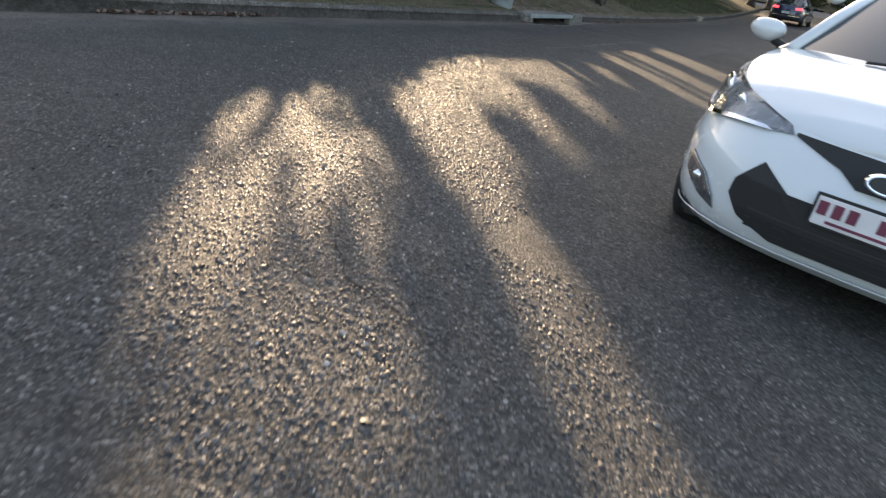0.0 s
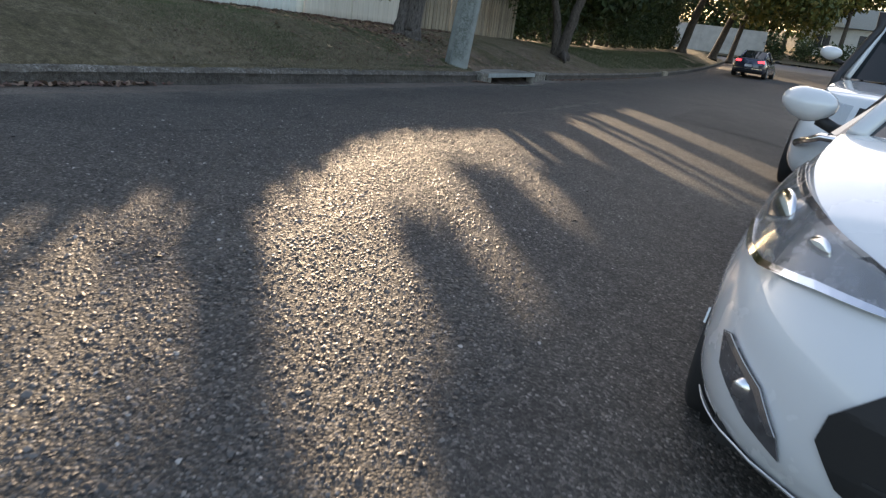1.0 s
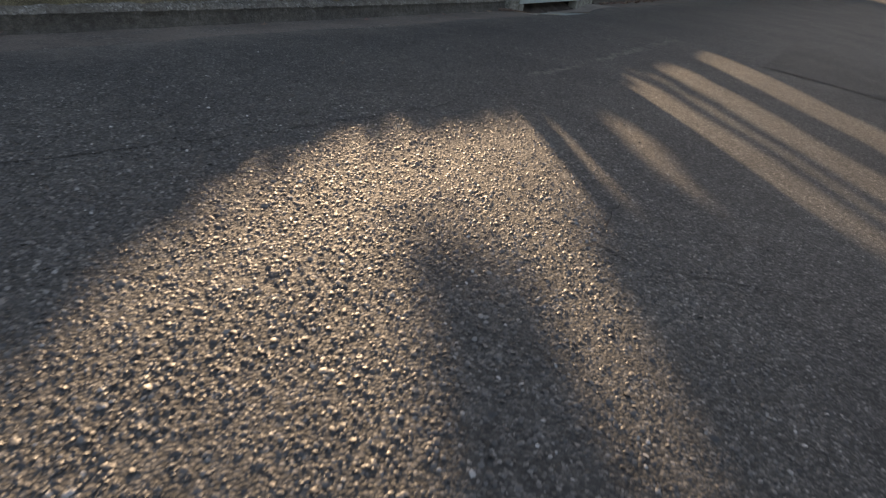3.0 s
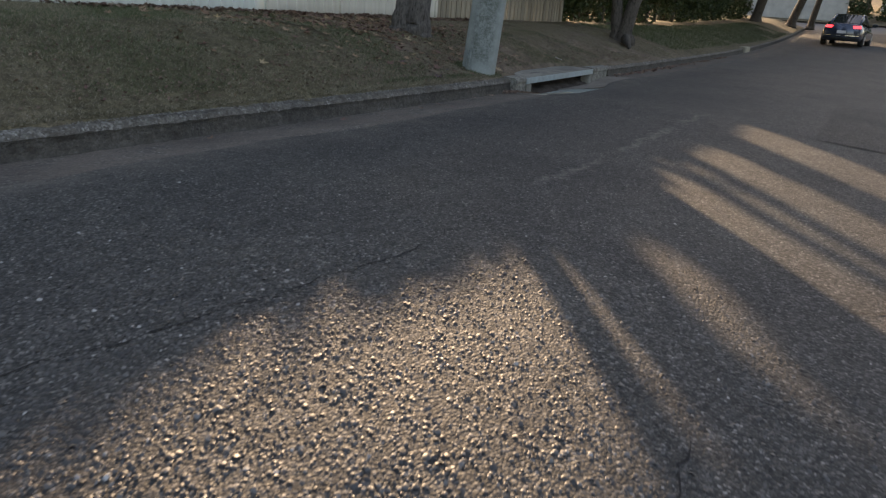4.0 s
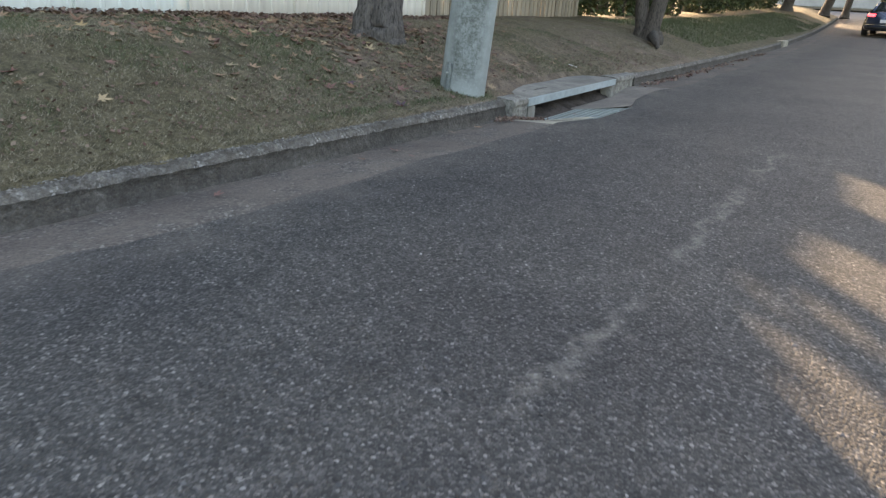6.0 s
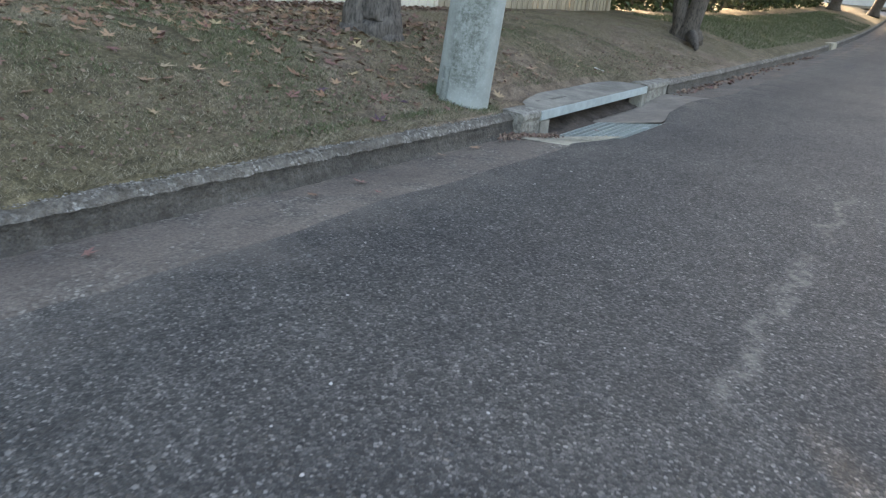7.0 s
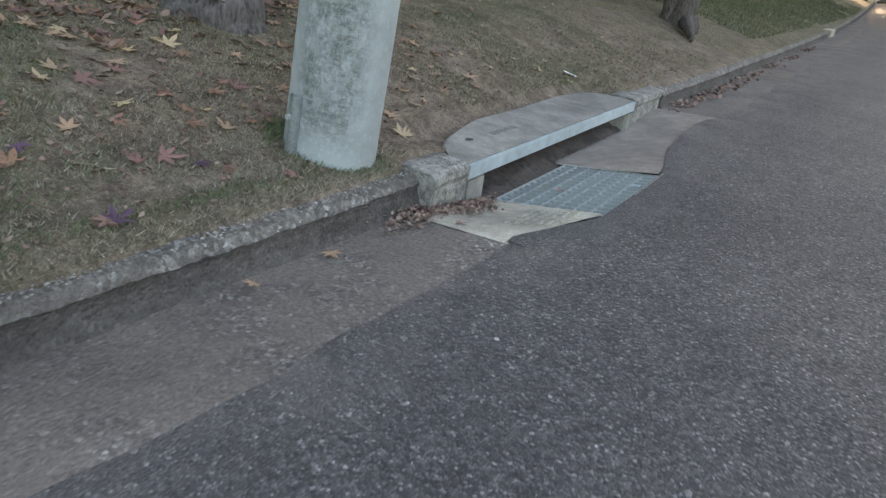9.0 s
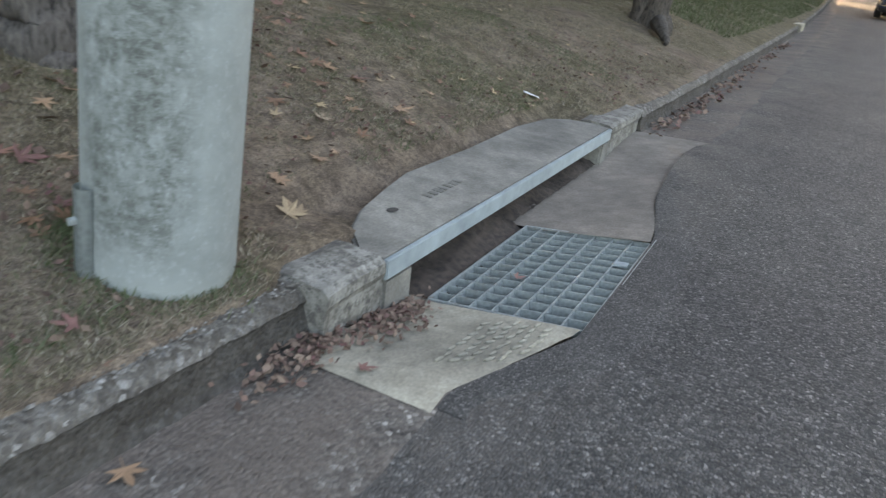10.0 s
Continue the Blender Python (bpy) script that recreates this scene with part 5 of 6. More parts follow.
def simple_car(name, label, paint, plan, tops, wheels, wr, glass, belt_w, m, extras):
    car = thing(name, label, "car")
    sh = Shell(plan, tops, wheels, wr, 0.24)
    part("body", grid_mesh("body", sh.belt(), paint), paint, car)
    part("lid", grid_mesh("lid", sh.lid(0.04), paint), paint, car)
    cabin(car, paint, *glass, belt_w)
    part("underbody", boxed(0.3, plan[-1][0] - 0.3, -0.7, 0.7, 0.22, 0.5, 0.02), BLACK_PLASTIC, car)
    for x in wheels:
        for side in (1, -1):
            wheel_part(car, (x, side * (belt_w - 0.06), wr), wr, 0.22)
    extras(car, sh)
    car.matrix_world = m
    return car


def build_other_cars():
    def suv_bits(car, sh):
        for side in (1, -1):
            mirror(car, PAINT_WHITE, (1.62, side * 1.04, 1.3), side, 0.85)
            part("headlight", sh.patch([(0.5, 0.72), (0.5, 0.9), (1.1, 0.92), (1.1, 0.76)], 0.008, 4, side), LAMP_CLEAR, car)
        part("grille", sh.patch([(-0.45, 0.65), (-0.45, 0.9), (0.45, 0.9), (0.45, 0.65)], 0.008, 4), MESH_BLACK, car, "black grille")
        part("bull_bar", tube("bull_bar", [(0.12, -0.8, 0.5), (-0.1, -0.6, 0.62), (-0.14, 0, 0.66), (-0.1, 0.6, 0.62), (0.12, 0.8, 0.5)], [0.035] * 5, CHROME, 10), CHROME, car, "bright bull bar")
        part("snorkel", tube("snorkel", [(1.25, 0.86, 0.98), (1.4, 0.87, 1.1), (1.95, 0.74, 1.62), (1.93, 0.74, 1.78)], [0.04, 0.04, 0.04, 0.06], BLACK_PLASTIC, 10), BLACK_PLASTIC, car, "black air snorkel")
    d = Vector((math.sin(radians(10)), math.cos(radians(10)), 0.0))
    n = Vector((-d.y, d.x, 0.08)).normalized()
    m = Matrix.Identity(4)
    m.col[0], m.col[1], m.col[2], m.col[3] = (*d, 0), (*n, 0), (*d.cross(n), 0), (0.56, 9.2, road_z(0.8, 11) - 0.02, 1)
    simple_car("four_wheel_drive", "white four-wheel drive with a dark snorkel parked behind the hatchback", PAINT_WHITE,
               [(0, 0), (0.02, 0.4), (0.1, 0.72), (0.3, 0.88), (0.9, 0.93), (2.2, 0.93), (3.8, 0.93), (4.5, 0.9), (4.68, 0.6), (4.7, 0)],
               [(0, 0.95), (0.4, 1.0), (1.3, 1.08), (4.7, 1.12)], (0.9, 3.7), 0.37, ((1.35, 0.8, 1.1), (2.0, 0.7, 1.72), (4.3, 0.68, 1.74), (4.6, 0.74, 1.14)), 0.9, m, suv_bits)

    def sedan_bits(car, sh):
        end = sh.arc[-1]
        for side in (1, -1):
            part("tail_light", sh.patch([(end - 0.85, 0.80), (end - 0.85, 0.92), (end - 0.42, 0.90), (end - 0.46, 0.79)], 0.01, 4, side), TAIL_LIT, car, "glowing red tail light")
            mirror(car, PAINT_DARK, (1.7, side * 1.0, 0.98), side)
        part("rear_valance", sh.patch([(end - 0.8, 0.28), (end - 0.8, 0.38), (end, 0.40), (end, 0.28)], 0.008, 4), BLACK_PLASTIC, car)
        part("rear_valance", sh.patch([(end - 0.8, 0.28), (end - 0.8, 0.38), (end, 0.40), (end, 0.28)], 0.008, 4, -1), BLACK_PLASTIC, car)
        p = part("number_plate", boxed(0.0, 0.012, -0.19, 0.19, -0.06, 0.06), PLATE, car)
        p.location = (4.52, 0, 0.62)
        part("chrome_strip", sh.patch([(end - 0.75, 0.455), (end - 0.75, 0.475), (end, 0.475), (end, 0.455)], 0.01, 3), CHROME, car)
        part("chrome_strip", sh.patch([(end - 0.75, 0.455), (end - 0.75, 0.475), (end, 0.475), (end, 0.455)], 0.01, 3, -1), CHROME, car)
    # nose points up the street
    d = Vector((-math.sin(radians(5)), -math.cos(radians(5)), 0))
    n = Vector((-d.y, d.x, 0.0))
    m = Matrix.Identity(4)
    m.col[0], m.col[1], m.col[2], m.col[3] = (*d, 0), (*n, 0), (0, 0, 1, 0), (-2.9, 48.5, road_z(-3.1, 46) - 0.005, 1)
    simple_car("sedan_car", "dark blue sedan driving away with lit tail lights", PAINT_DARK,
               [(0, 0), (0.02, 0.35), (0.12, 0.62), (0.35, 0.82), (0.9, 0.89), (2.2, 0.9), (3.6, 0.88), (4.25, 0.8), (4.45, 0.55), (4.52, 0.25), (4.52, 0)],
               [(0, 0.68), (0.5, 0.8), (1.2, 0.9), (3.6, 0.97), (4.52, 0.97)], (0.9, 3.6), 0.33, ((1.2, 0.76, 0.92), (2.1, 0.58, 1.4), (3.0, 0.56, 1.4), (3.95, 0.62, 1.0)), 0.84, m, sedan_bits)


build_hatch()
build_other_cars()


# ---- far side of the junction ----
def build_far():
    w = thing("garden_wall", "long rendered garden wall, colour dimmed for weak light, behind the street trees", "wall", at=(-9.0, 76, rise(76) + 0.2))
    part("wall_face", boxed(-5.0, 4.2, 0, 0.2, -0.3, 2.3, 0.02), WALL_GREY, w)
    part("wall_cap", boxed(-5.05, 4.25, -0.03, 0.23, 2.3, 2.38, 0.01), WALL_GREY, w)
    for i in range(4):
        part("wall_pier", boxed(-5.0 + i * 3.0, -4.7 + i * 3.0, -0.05, -0.002, -0.3, 2.3, 0.01), WALL_GREY, w)
    for i in range(8):
        x, y = -4.0 + i * 2.6, 77.0 + 0.7 * (i % 3)
        z = rise(76)
        b = thing("bush", "dusty green bush on the bank beyond the junction", "bush", "bushes on the bank", at=(x, y, z))
        o = part("leaf_mass", leaf_mass("leaf_mass", clumps((x, y, z + 1.3), 1.2, 7, 300 + i, (0.6, 1.0)), 900, 0.3, FOLIAGE, 320 + i, clear=False), FOLIAGE, b)
        o.matrix_parent_inverse = Matrix.Translation((x, y, z)).inverted()
        part("stem", tube("stem", [(0, 0, -0.1), (0.05, 0, 0.8), (0, 0, 1.4)], [0.1, 0.07, 0.04], BARK_DARK, 6), BARK_DARK, b)
    h = thing("house", "white weatherboard house with a grey-green gabled roof", "house", at=(1.6, 88, rise(74) + 1.6))
    part("house_wall", boxed(-4.0, 7.0, 0, 8, -1.5, 3.0, 0.02), WALL_WHITE, h)
    for i in range(20):
        part("weatherboard", boxed(-4.02, 7.02, -0.03, -0.004, -1.3 + i * 0.21, -1.3 + i * 0.21 + 0.19, 0.004), WALL_WHITE, h)
    bm = bmesh.new()
    v = [bm.verts.new(p) for p in ((-4.5, -0.6, 2.9), (7.5, -0.6, 2.9), (7.5, 8.6, 2.9), (-4.5, 8.6, 2.9), (-2.0, 4, 5.2), (5.0, 4, 5.2))]
    for f in ((0, 1, 5, 4), (1, 2, 5), (2, 3, 4, 5), (3, 0, 4), (3, 2, 1, 0)):
        bm.faces.new([v[i] for i in f])
    part("roof", bm, ROOF, h)
    bm = bmesh.new()
    g = [bm.verts.new(p) for p in ((-3.6, -0.9, 2.9), (0.2, -0.9, 2.9), (-1.7, -0.9, 4.4), (-3.6, 3.5, 2.9), (0.2, 3.5, 2.9), (-1.7, 3.5, 4.4))]
    for f in ((0, 1, 2), (0, 2, 5, 3), (1, 4, 5, 2), (3, 5, 4)):
        bm.faces.new([g[i] for i in f])
    part("gable", bm, WALL_WHITE, h, "white gable")
    for x0, x1, z0, z1 in ((-2.4, -1.0, 0.7, 2.0), (1.6, 4.6, 0.5, 2.3)):
        wn_ = part("window", boxed(x0, x1, -0.06, -0.035, z0, z1, 0.004), HOUSE_DARK, h, "dark window")
        part("sill", boxed(x0 - 0.08, x1 + 0.08, -0.12, -0.03, z0 - 0.1, z0 - 0.005, 0.01), WALL_WHITE, wn_)
        part("mullion", boxed((x0 + x1) / 2 - 0.03, (x0 + x1) / 2 + 0.03, -0.075, -0.061, z0, z1), WALL_WHITE, wn_)


build_far()


# ---- fallen leaves, litter, grass, weeds ----
def leaf_mesh(seed, mat):
    """A star-lobed fallen leaf with curled tips and a stalk."""
    rng = random.Random(seed)
    n, verts = 5, [(0, 0, 0.004)]
    lobes = [(-100, 0.62), (-52, 0.85), (0, 1.0), (52, 0.85), (100, 0.62)]
    ring = []
    for i, (a, r) in enumerate(lobes):
        a0, r0 = a + rng.uniform(-7, 7), r * rng.uniform(0.85, 1.1)
        for da, k in ((-13, 0.62), (0, 1.0), (13, 0.62)):
            ring.append((a0 + da, r0 * k))
        if i < n - 1:
            ring.append((a0 + (lobes[i + 1][0] - a) / 2, 0.3))
    ring.append((180, 0.12))
    curl = rng.uniform(0.1, 0.4)
    for a, r in ring:
        t = radians(a)
        verts.append((r * math.cos(t), r * math.sin(t), curl * r * r * rng.uniform(0.3, 1.0) + 0.02))
    m = len(ring)
    faces = [(0, 1 + i, 1 + (i + 1) % m) for i in range(m)]
    k = len(verts)
    verts += [(-0.1, 0.02, 0.01), (-0.1, -0.02, 0.01), (-0.7, -0.01, 0.06), (-0.7, 0.01, 0.06)]
    faces.append((k, k + 1, k + 2, k + 3))
    return mesh_of("fallen_leaf", verts, faces, mat)


def ground_at(x, y):
    k = KERB_X + bend(y)
    if x > road_left(y):
        return road_z(x, y) + 0.004
    if x > k:
        return channel_z(x, y) + 0.01
    if x > k - 0.12:
        return rise(y) + 0.142
    return verge_z(x, y) + 0.008


def build_leaves():
    rng = random.Random(21)
    kinds = [(LEAF_TAN, "dry tan star-shaped fallen leaf"), (LEAF_YELLOW, "pale yellow star-shaped fallen leaf"), (LEAF_BROWN, "curled brown fallen leaf"), (LEAF_RED, "reddish star-shaped fallen leaf"), (LEAF_PURPLE, "dark purple many-lobed leaf")]
    meshes = [[leaf_mesh(40 + 7 * i + j, m) for j in range(5)] for i, (m, _) in enumerate(kinds)]

    def drop(x, y, kind, size, where):
        o = new("fallen_leaf", meshes[kind][rng.randrange(5)])
        z = ground_at(x, y)
        slope = 0.3 if x < KERB_X - 0.15 else 0.0
        o.matrix_world = Matrix.Translation((x, y, z + 0.004)) @ Euler((0, slope, 0)).to_matrix().to_4x4() @ Euler((rng.uniform(-0.2, 0.2), rng.uniform(-0.2, 0.2), rng.uniform(0, 6.28))).to_matrix().to_4x4() @ Matrix.Diagonal((size, size, size, 1))
        tagged(o, kinds[kind][1] + where, "leaf", "fallen leaves")
    # those that stand out singly
    for x, y, k, s in ((-5.61, 12.72, 4, 0.075), (-6.09, 12.69, 4, 0.06), (-5.81, 13.2, 4, 0.055), (-5.9, 13.1, 3, 0.09), (-6.57, 13.09, 1, 0.1), (-6.74, 13.75, 1, 0.09), (-5.29, 13.37, 0, 0.062), (-5.13, 14.01, 3, 0.05), (-5.47, 13.45, 0, 0.045), (-5.72, 14.4, 1, 0.075), (-5.86, 14.96, 0, 0.065), (-5.98, 13.72, 2, 0.06), (-6.02, 13.64, 2, 0.055), (-5.95, 13.62, 2, 0.05), (-6.05, 13.74, 3, 0.05), (-5.98, 14.55, 0, 0.055), (-6.0, 14.95, 0, 0.04),
                       (-6.31, 15.2, 1, 0.06), (-6.3, 14.89, 1, 0.055), (-6.43, 15.85, 1, 0.04), (-5.95, 16.9, 1, 0.06), (-5.6, 13.48, 3, 0.05), (-6.6, 14.05, 0, 0.065), (-6.15, 12.9, 0, 0.075),
                       (-5.89, 13.0, 3, 0.075), (-6.5, 13.0, 1, 0.075), (-6.7, 13.5, 1, 0.06), (-5.62, 12.7, 3, 0.06), (-5.18, 12.1, 3, 0.065), (-5.2, 11.75, 2, 0.05), (-5.3, 13.0, 0, 0.05), (-4.98, 12.0, 3, 0.035),
                       (-6.1, 10.6, 1, 0.07), (-6.35, 10.3, 2, 0.05), (-5.95, 11.4, 1, 0.06), (-6.2, 12.0, 0, 0.06), (-5.08, 14.95, 3, 0.04), (-5.8, 15.6, 2, 0.05), (-5.2, 10.6, 3, 0.05), (-5.25, 9.3, 2, 0.045)):
        drop(x, y, k, s, " on the gutter" if x > -5.4 else " on the verge")
    # the drift under the tree
    for _ in range(215):
        y = rng.gauss(13.6, 1.25)
        x = -8.5 + abs(rng.gauss(0, 1.25))
        if x > -5.65 or (Vector((x, y)) - Vector((-5.74, 13.83))).length < 0.3:
            continue
        drop(x, y, rng.choice((0, 0, 0, 1, 2, 2, 2, 3)), rng.uniform(0.055, 0.1), " in the drift under the tree")
    for _ in range(50):
        x, y = rng.uniform(-8.0, -5.9), rng.uniform(14.5, 21)
        drop(x, y, rng.choice((0, 2, 2, 1)), rng.uniform(0.03, 0.06), " on the bare verge")

    # the rest of the drift, past counting
    k = Mat("leaf_carpet")
    col = k.ramp(k.island(), (0.0, (0.13, 0.075, 0.05)), (0.3, (0.24, 0.14, 0.09)), (0.55, (0.31, 0.2, 0.125)), (0.8, (0.2, 0.085, 0.07)), (0.93, (0.38, 0.28, 0.14)), (1.0, (0.3, 0.23, 0.17)))
    carpet = k.done(k.mix(1.0, col, k.ramp(k.noise(30.0, 3), (0.3, (0.75,) * 3), (0.7, (1.2,) * 3)), "MULTIPLY"), 0.7, spec=0.3)
    vs, fs = [], []
    shapes = [([v.co.copy() for v in me.vertices][:-4], [tuple(f.vertices) for f in me.polygons][:-1]) for me in meshes[0] + meshes[2]]
    for _ in range(620):
        y = rng.gauss(13.6, 1.3)
        x = -8.5 + abs(rng.gauss(0, 1.2))
        if x > -5.85 or (Vector((x, y)) - Vector((-5.74, 13.83))).length < 0.35:
            continue
        size = rng.uniform(0.045, 0.085)
        m = Matrix.Translation((x, y, ground_at(x, y))) @ Euler((rng.uniform(-0.3, 0.3), 0.25 + rng.uniform(-0.3, 0.3), rng.uniform(0, 6.28))).to_matrix().to_4x4() @ Matrix.Diagonal((size, size, size, 1))
        sv, sf = shapes[rng.randrange(len(shapes))]
        i = len(vs)
        vs += [m @ v for v in sv]
        fs += [tuple(q + i for q in f) for f in sf]
    tagged(new("leaf_carpet", mesh_of("leaf_carpet", vs, fs, carpet)), "brown and tan fallen leaves drifted under the tree", "leaves", kind="stuff")

    def litter(name, spots, count, size, label):
        vs, fs = [], []
        for _ in range(count):
            cx, cy, rx, ry = rng.choice(spots)
            x, y = cx + rng.gauss(0, rx), cy + rng.gauss(0, ry)
            k = KERB_X + bend(y)
            if x < k + 0.005 and cx > k:
                x = 2 * k + 0.01 - x
            if cx < k - 0.14 and (x > k - 0.15 or (14.25 < y < 17.4 and x > -5.84)):
                continue
            z = ground_at(x, y) + rng.uniform(0, 0.02)
            q = Euler((rng.uniform(-0.7, 0.7), rng.uniform(-0.7, 0.7), rng.uniform(0, 6.28))).to_matrix() * (size * rng.uniform(0.5, 1.4))
            i = len(vs)
            vs += [Vector((x, y, z)) + q @ Vector(p) for p in ((-0.5, 0, 0), (-0.1, 0.35, 0.1), (0.5, 0.05, 0.12), (0.05, -0.3, 0.02))]
            fs.append((i, i + 1, i + 2, i + 3))
        o = new(name, mesh_of(name, vs, fs, LITTER))
        tagged(o, label, "leaf litter", kind="stuff")
    litter("leaf_litter", [(-5.32, 14.15, 0.05, 0.13), (-5.25, 14.33, 0.06, 0.1), (-5.3, 13.95, 0.05, 0.12), (-5.3, 14.45, 0.04, 0.08)], 750, 0.027, "small red-brown leaf bits heaped against the kerb block")
    litter("leaf_litter", [(-5.5, 6.3, 0.05, 0.35), (-5.46, 6.8, 0.05, 0.3), (-5.5, 5.6, 0.05, 0.3)], 260, 0.06, "red-brown fallen leaves banked in the gutter")
    litter("leaf_litter", [(-5.27 + bend(y), y, 0.06, 0.45) for y in (18.5, 18.9, 19.8, 20.8, 22, 23.5, 25.5, 28)], 620, 0.05, "brown leaf litter along the upper gutter")
    litter("leaf_litter", [(-8.5, y, 0.1, 0.6) for y in (11, 12.1, 13, 13.9, 14.8, 15.7, 16.6, 18)] + [(-7.1, 14.0, 0.4, 0.6), (-7.6, 13.3, 0.5, 0.8), (-7.3, 14.9, 0.3, 0.6)], 3400, 0.05, "brown leaf litter along the foot of the fence")
    litter("leaf_litter", [(-5.8, y, 0.45, 0.8) for y in (9, 11, 13, 15, 17, 19)], 5200, 0.026, "small dry leaf and twig bits on the verge")


def build_grass():
    rng = np.random.default_rng(4)

    def blades(name, spots, n, height, width, mat, label, lean=0.6):
        xs, ys = spots(n)
        z = np.array([verge_z(x, y) for x, y in zip(xs, ys)])
        a = rng.uniform(0, 2 * np.pi, len(xs))
        h = height * rng.uniform(0.5, 1.4, len(xs))
        l = lean * h * rng.uniform(0.2, 1.6, len(xs))
        b = rng.uniform(0, 2 * np.pi, len(xs))
        w = width * rng.uniform(0.6, 1.4, len(xs))
        p = np.stack([xs, ys, z - 0.004], 1)
        side = np.stack([np.cos(a) * w, np.sin(a) * w, 0 * a], 1)
        tip = p + np.stack([np.cos(b) * l, np.sin(b) * l, h], 1)
        v = np.stack([p - side, p + side, tip], 1).reshape(-1, 3)
        me = bpy.data.meshes.new(name)
        me.vertices.add(len(v))
        me.vertices.foreach_set("co", v.ravel())
        k = len(xs)
        me.loops.add(3 * k)
        me.loops.foreach_set("vertex_index", np.arange(3 * k, dtype=np.int32))
        me.polygons.add(k)
        me.polygons.foreach_set("loop_start", np.arange(0, 3 * k, 3, dtype=np.int32))
        me.update(calc_edges=True)
        me.materials.append(mat)
        tagged(new(name, me), label, "grass", kind="stuff")

    def patchy(n, x0, x1, y0, y1, thr, sc=1.6):
        out = []
        while len(out) < n:
            x, y = rng.uniform(x0, x1), rng.uniform(y0, y1)
            if noise.noise(Vector((x * sc, y * sc, 11))) + 0.35 * noise.noise(Vector((x * 6, y * 6, 3))) > thr + rng.uniform(-0.25, 0.25) and x < -5.55 + bend(y):
                if math.hypot(x + 5.74, y - 13.83) > 0.2 and not (x > -5.84 and 14.35 < y < 17.2):
                    out.append((x, y))
        o = np.array(out)
        return o[:, 0], o[:, 1]
    blades("dry_grass", lambda n: patchy(n, -8.6, -5.53, 7.5, 14.2, -0.25), 130000, 0.019, 0.002, GRASS, "short dry straw-green grass on the verge", 1.1)
    blades("dry_grass", lambda n: patchy(n, -8.6, -5.53, 13.2, 24, -0.05), 100000, 0.02, 0.0022, GRASS, "thin dry grass on the bare upper verge", 1.1)
    blades("green_grass", lambda n: patchy(n, -8.6, -5.75, 8, 13.2, -0.02, 0.9), 30000, 0.03, 0.0024, WEED, "patches of greener grass on the verge", 0.9)
    blades("green_grass", lambda n: patchy(n, -7.6, -5.86, 14.1, 18.6, 0.05, 1.1), 16000, 0.02, 0.0022, WEED, "olive grass patches behind the gully lintel", 1.0)
    blades("green_grass", lambda n: patchy(n, -8.6, -6.0, 24.5, 50, -0.3, 0.5), 26000, 0.06, 0.008, WEED, "greener lawn strip further up the street", 0.7)

    def round_pole(n):
        a = rng.uniform(0, 2 * np.pi, n)
        r = 0.21 + np.abs(rng.normal(0, 0.05, n))
        keep = (np.cos(a - 5.4) > -0.15)
        return (-5.735 + r * np.cos(a))[keep], (13.83 + r * np.sin(a))[keep]
    blades("green_weeds", round_pole, 1000, 0.028, 0.003, WEED, "green weeds round the foot of the pole", 1.0)
    blades("green_weeds", lambda n: (np.concatenate([rng.normal(-5.93, 0.05, n // 3), rng.normal(-5.6, 0.03, n // 3), rng.normal(-5.62, 0.03, n // 3)]), np.concatenate([rng.normal(13.72, 0.06, n // 3), rng.normal(13.1, 0.3, n // 3), rng.normal(12.2, 0.4, n // 3)])), 1500, 0.035, 0.003, WEED, "green weeds behind the kerb", 1.0)
    # straw overhanging the kerb's back edge
    blades("dry_grass", lambda n: (lambda y: (np.array([-5.468 + bend(v) for v in y]) - np.abs(rng.normal(0, 0.045, n)), y))(rng.uniform(7, 14.0, n)), 15000, 0.02, 0.0022, GRASS, "straw-coloured grass creeping over the kerb", 1.3)


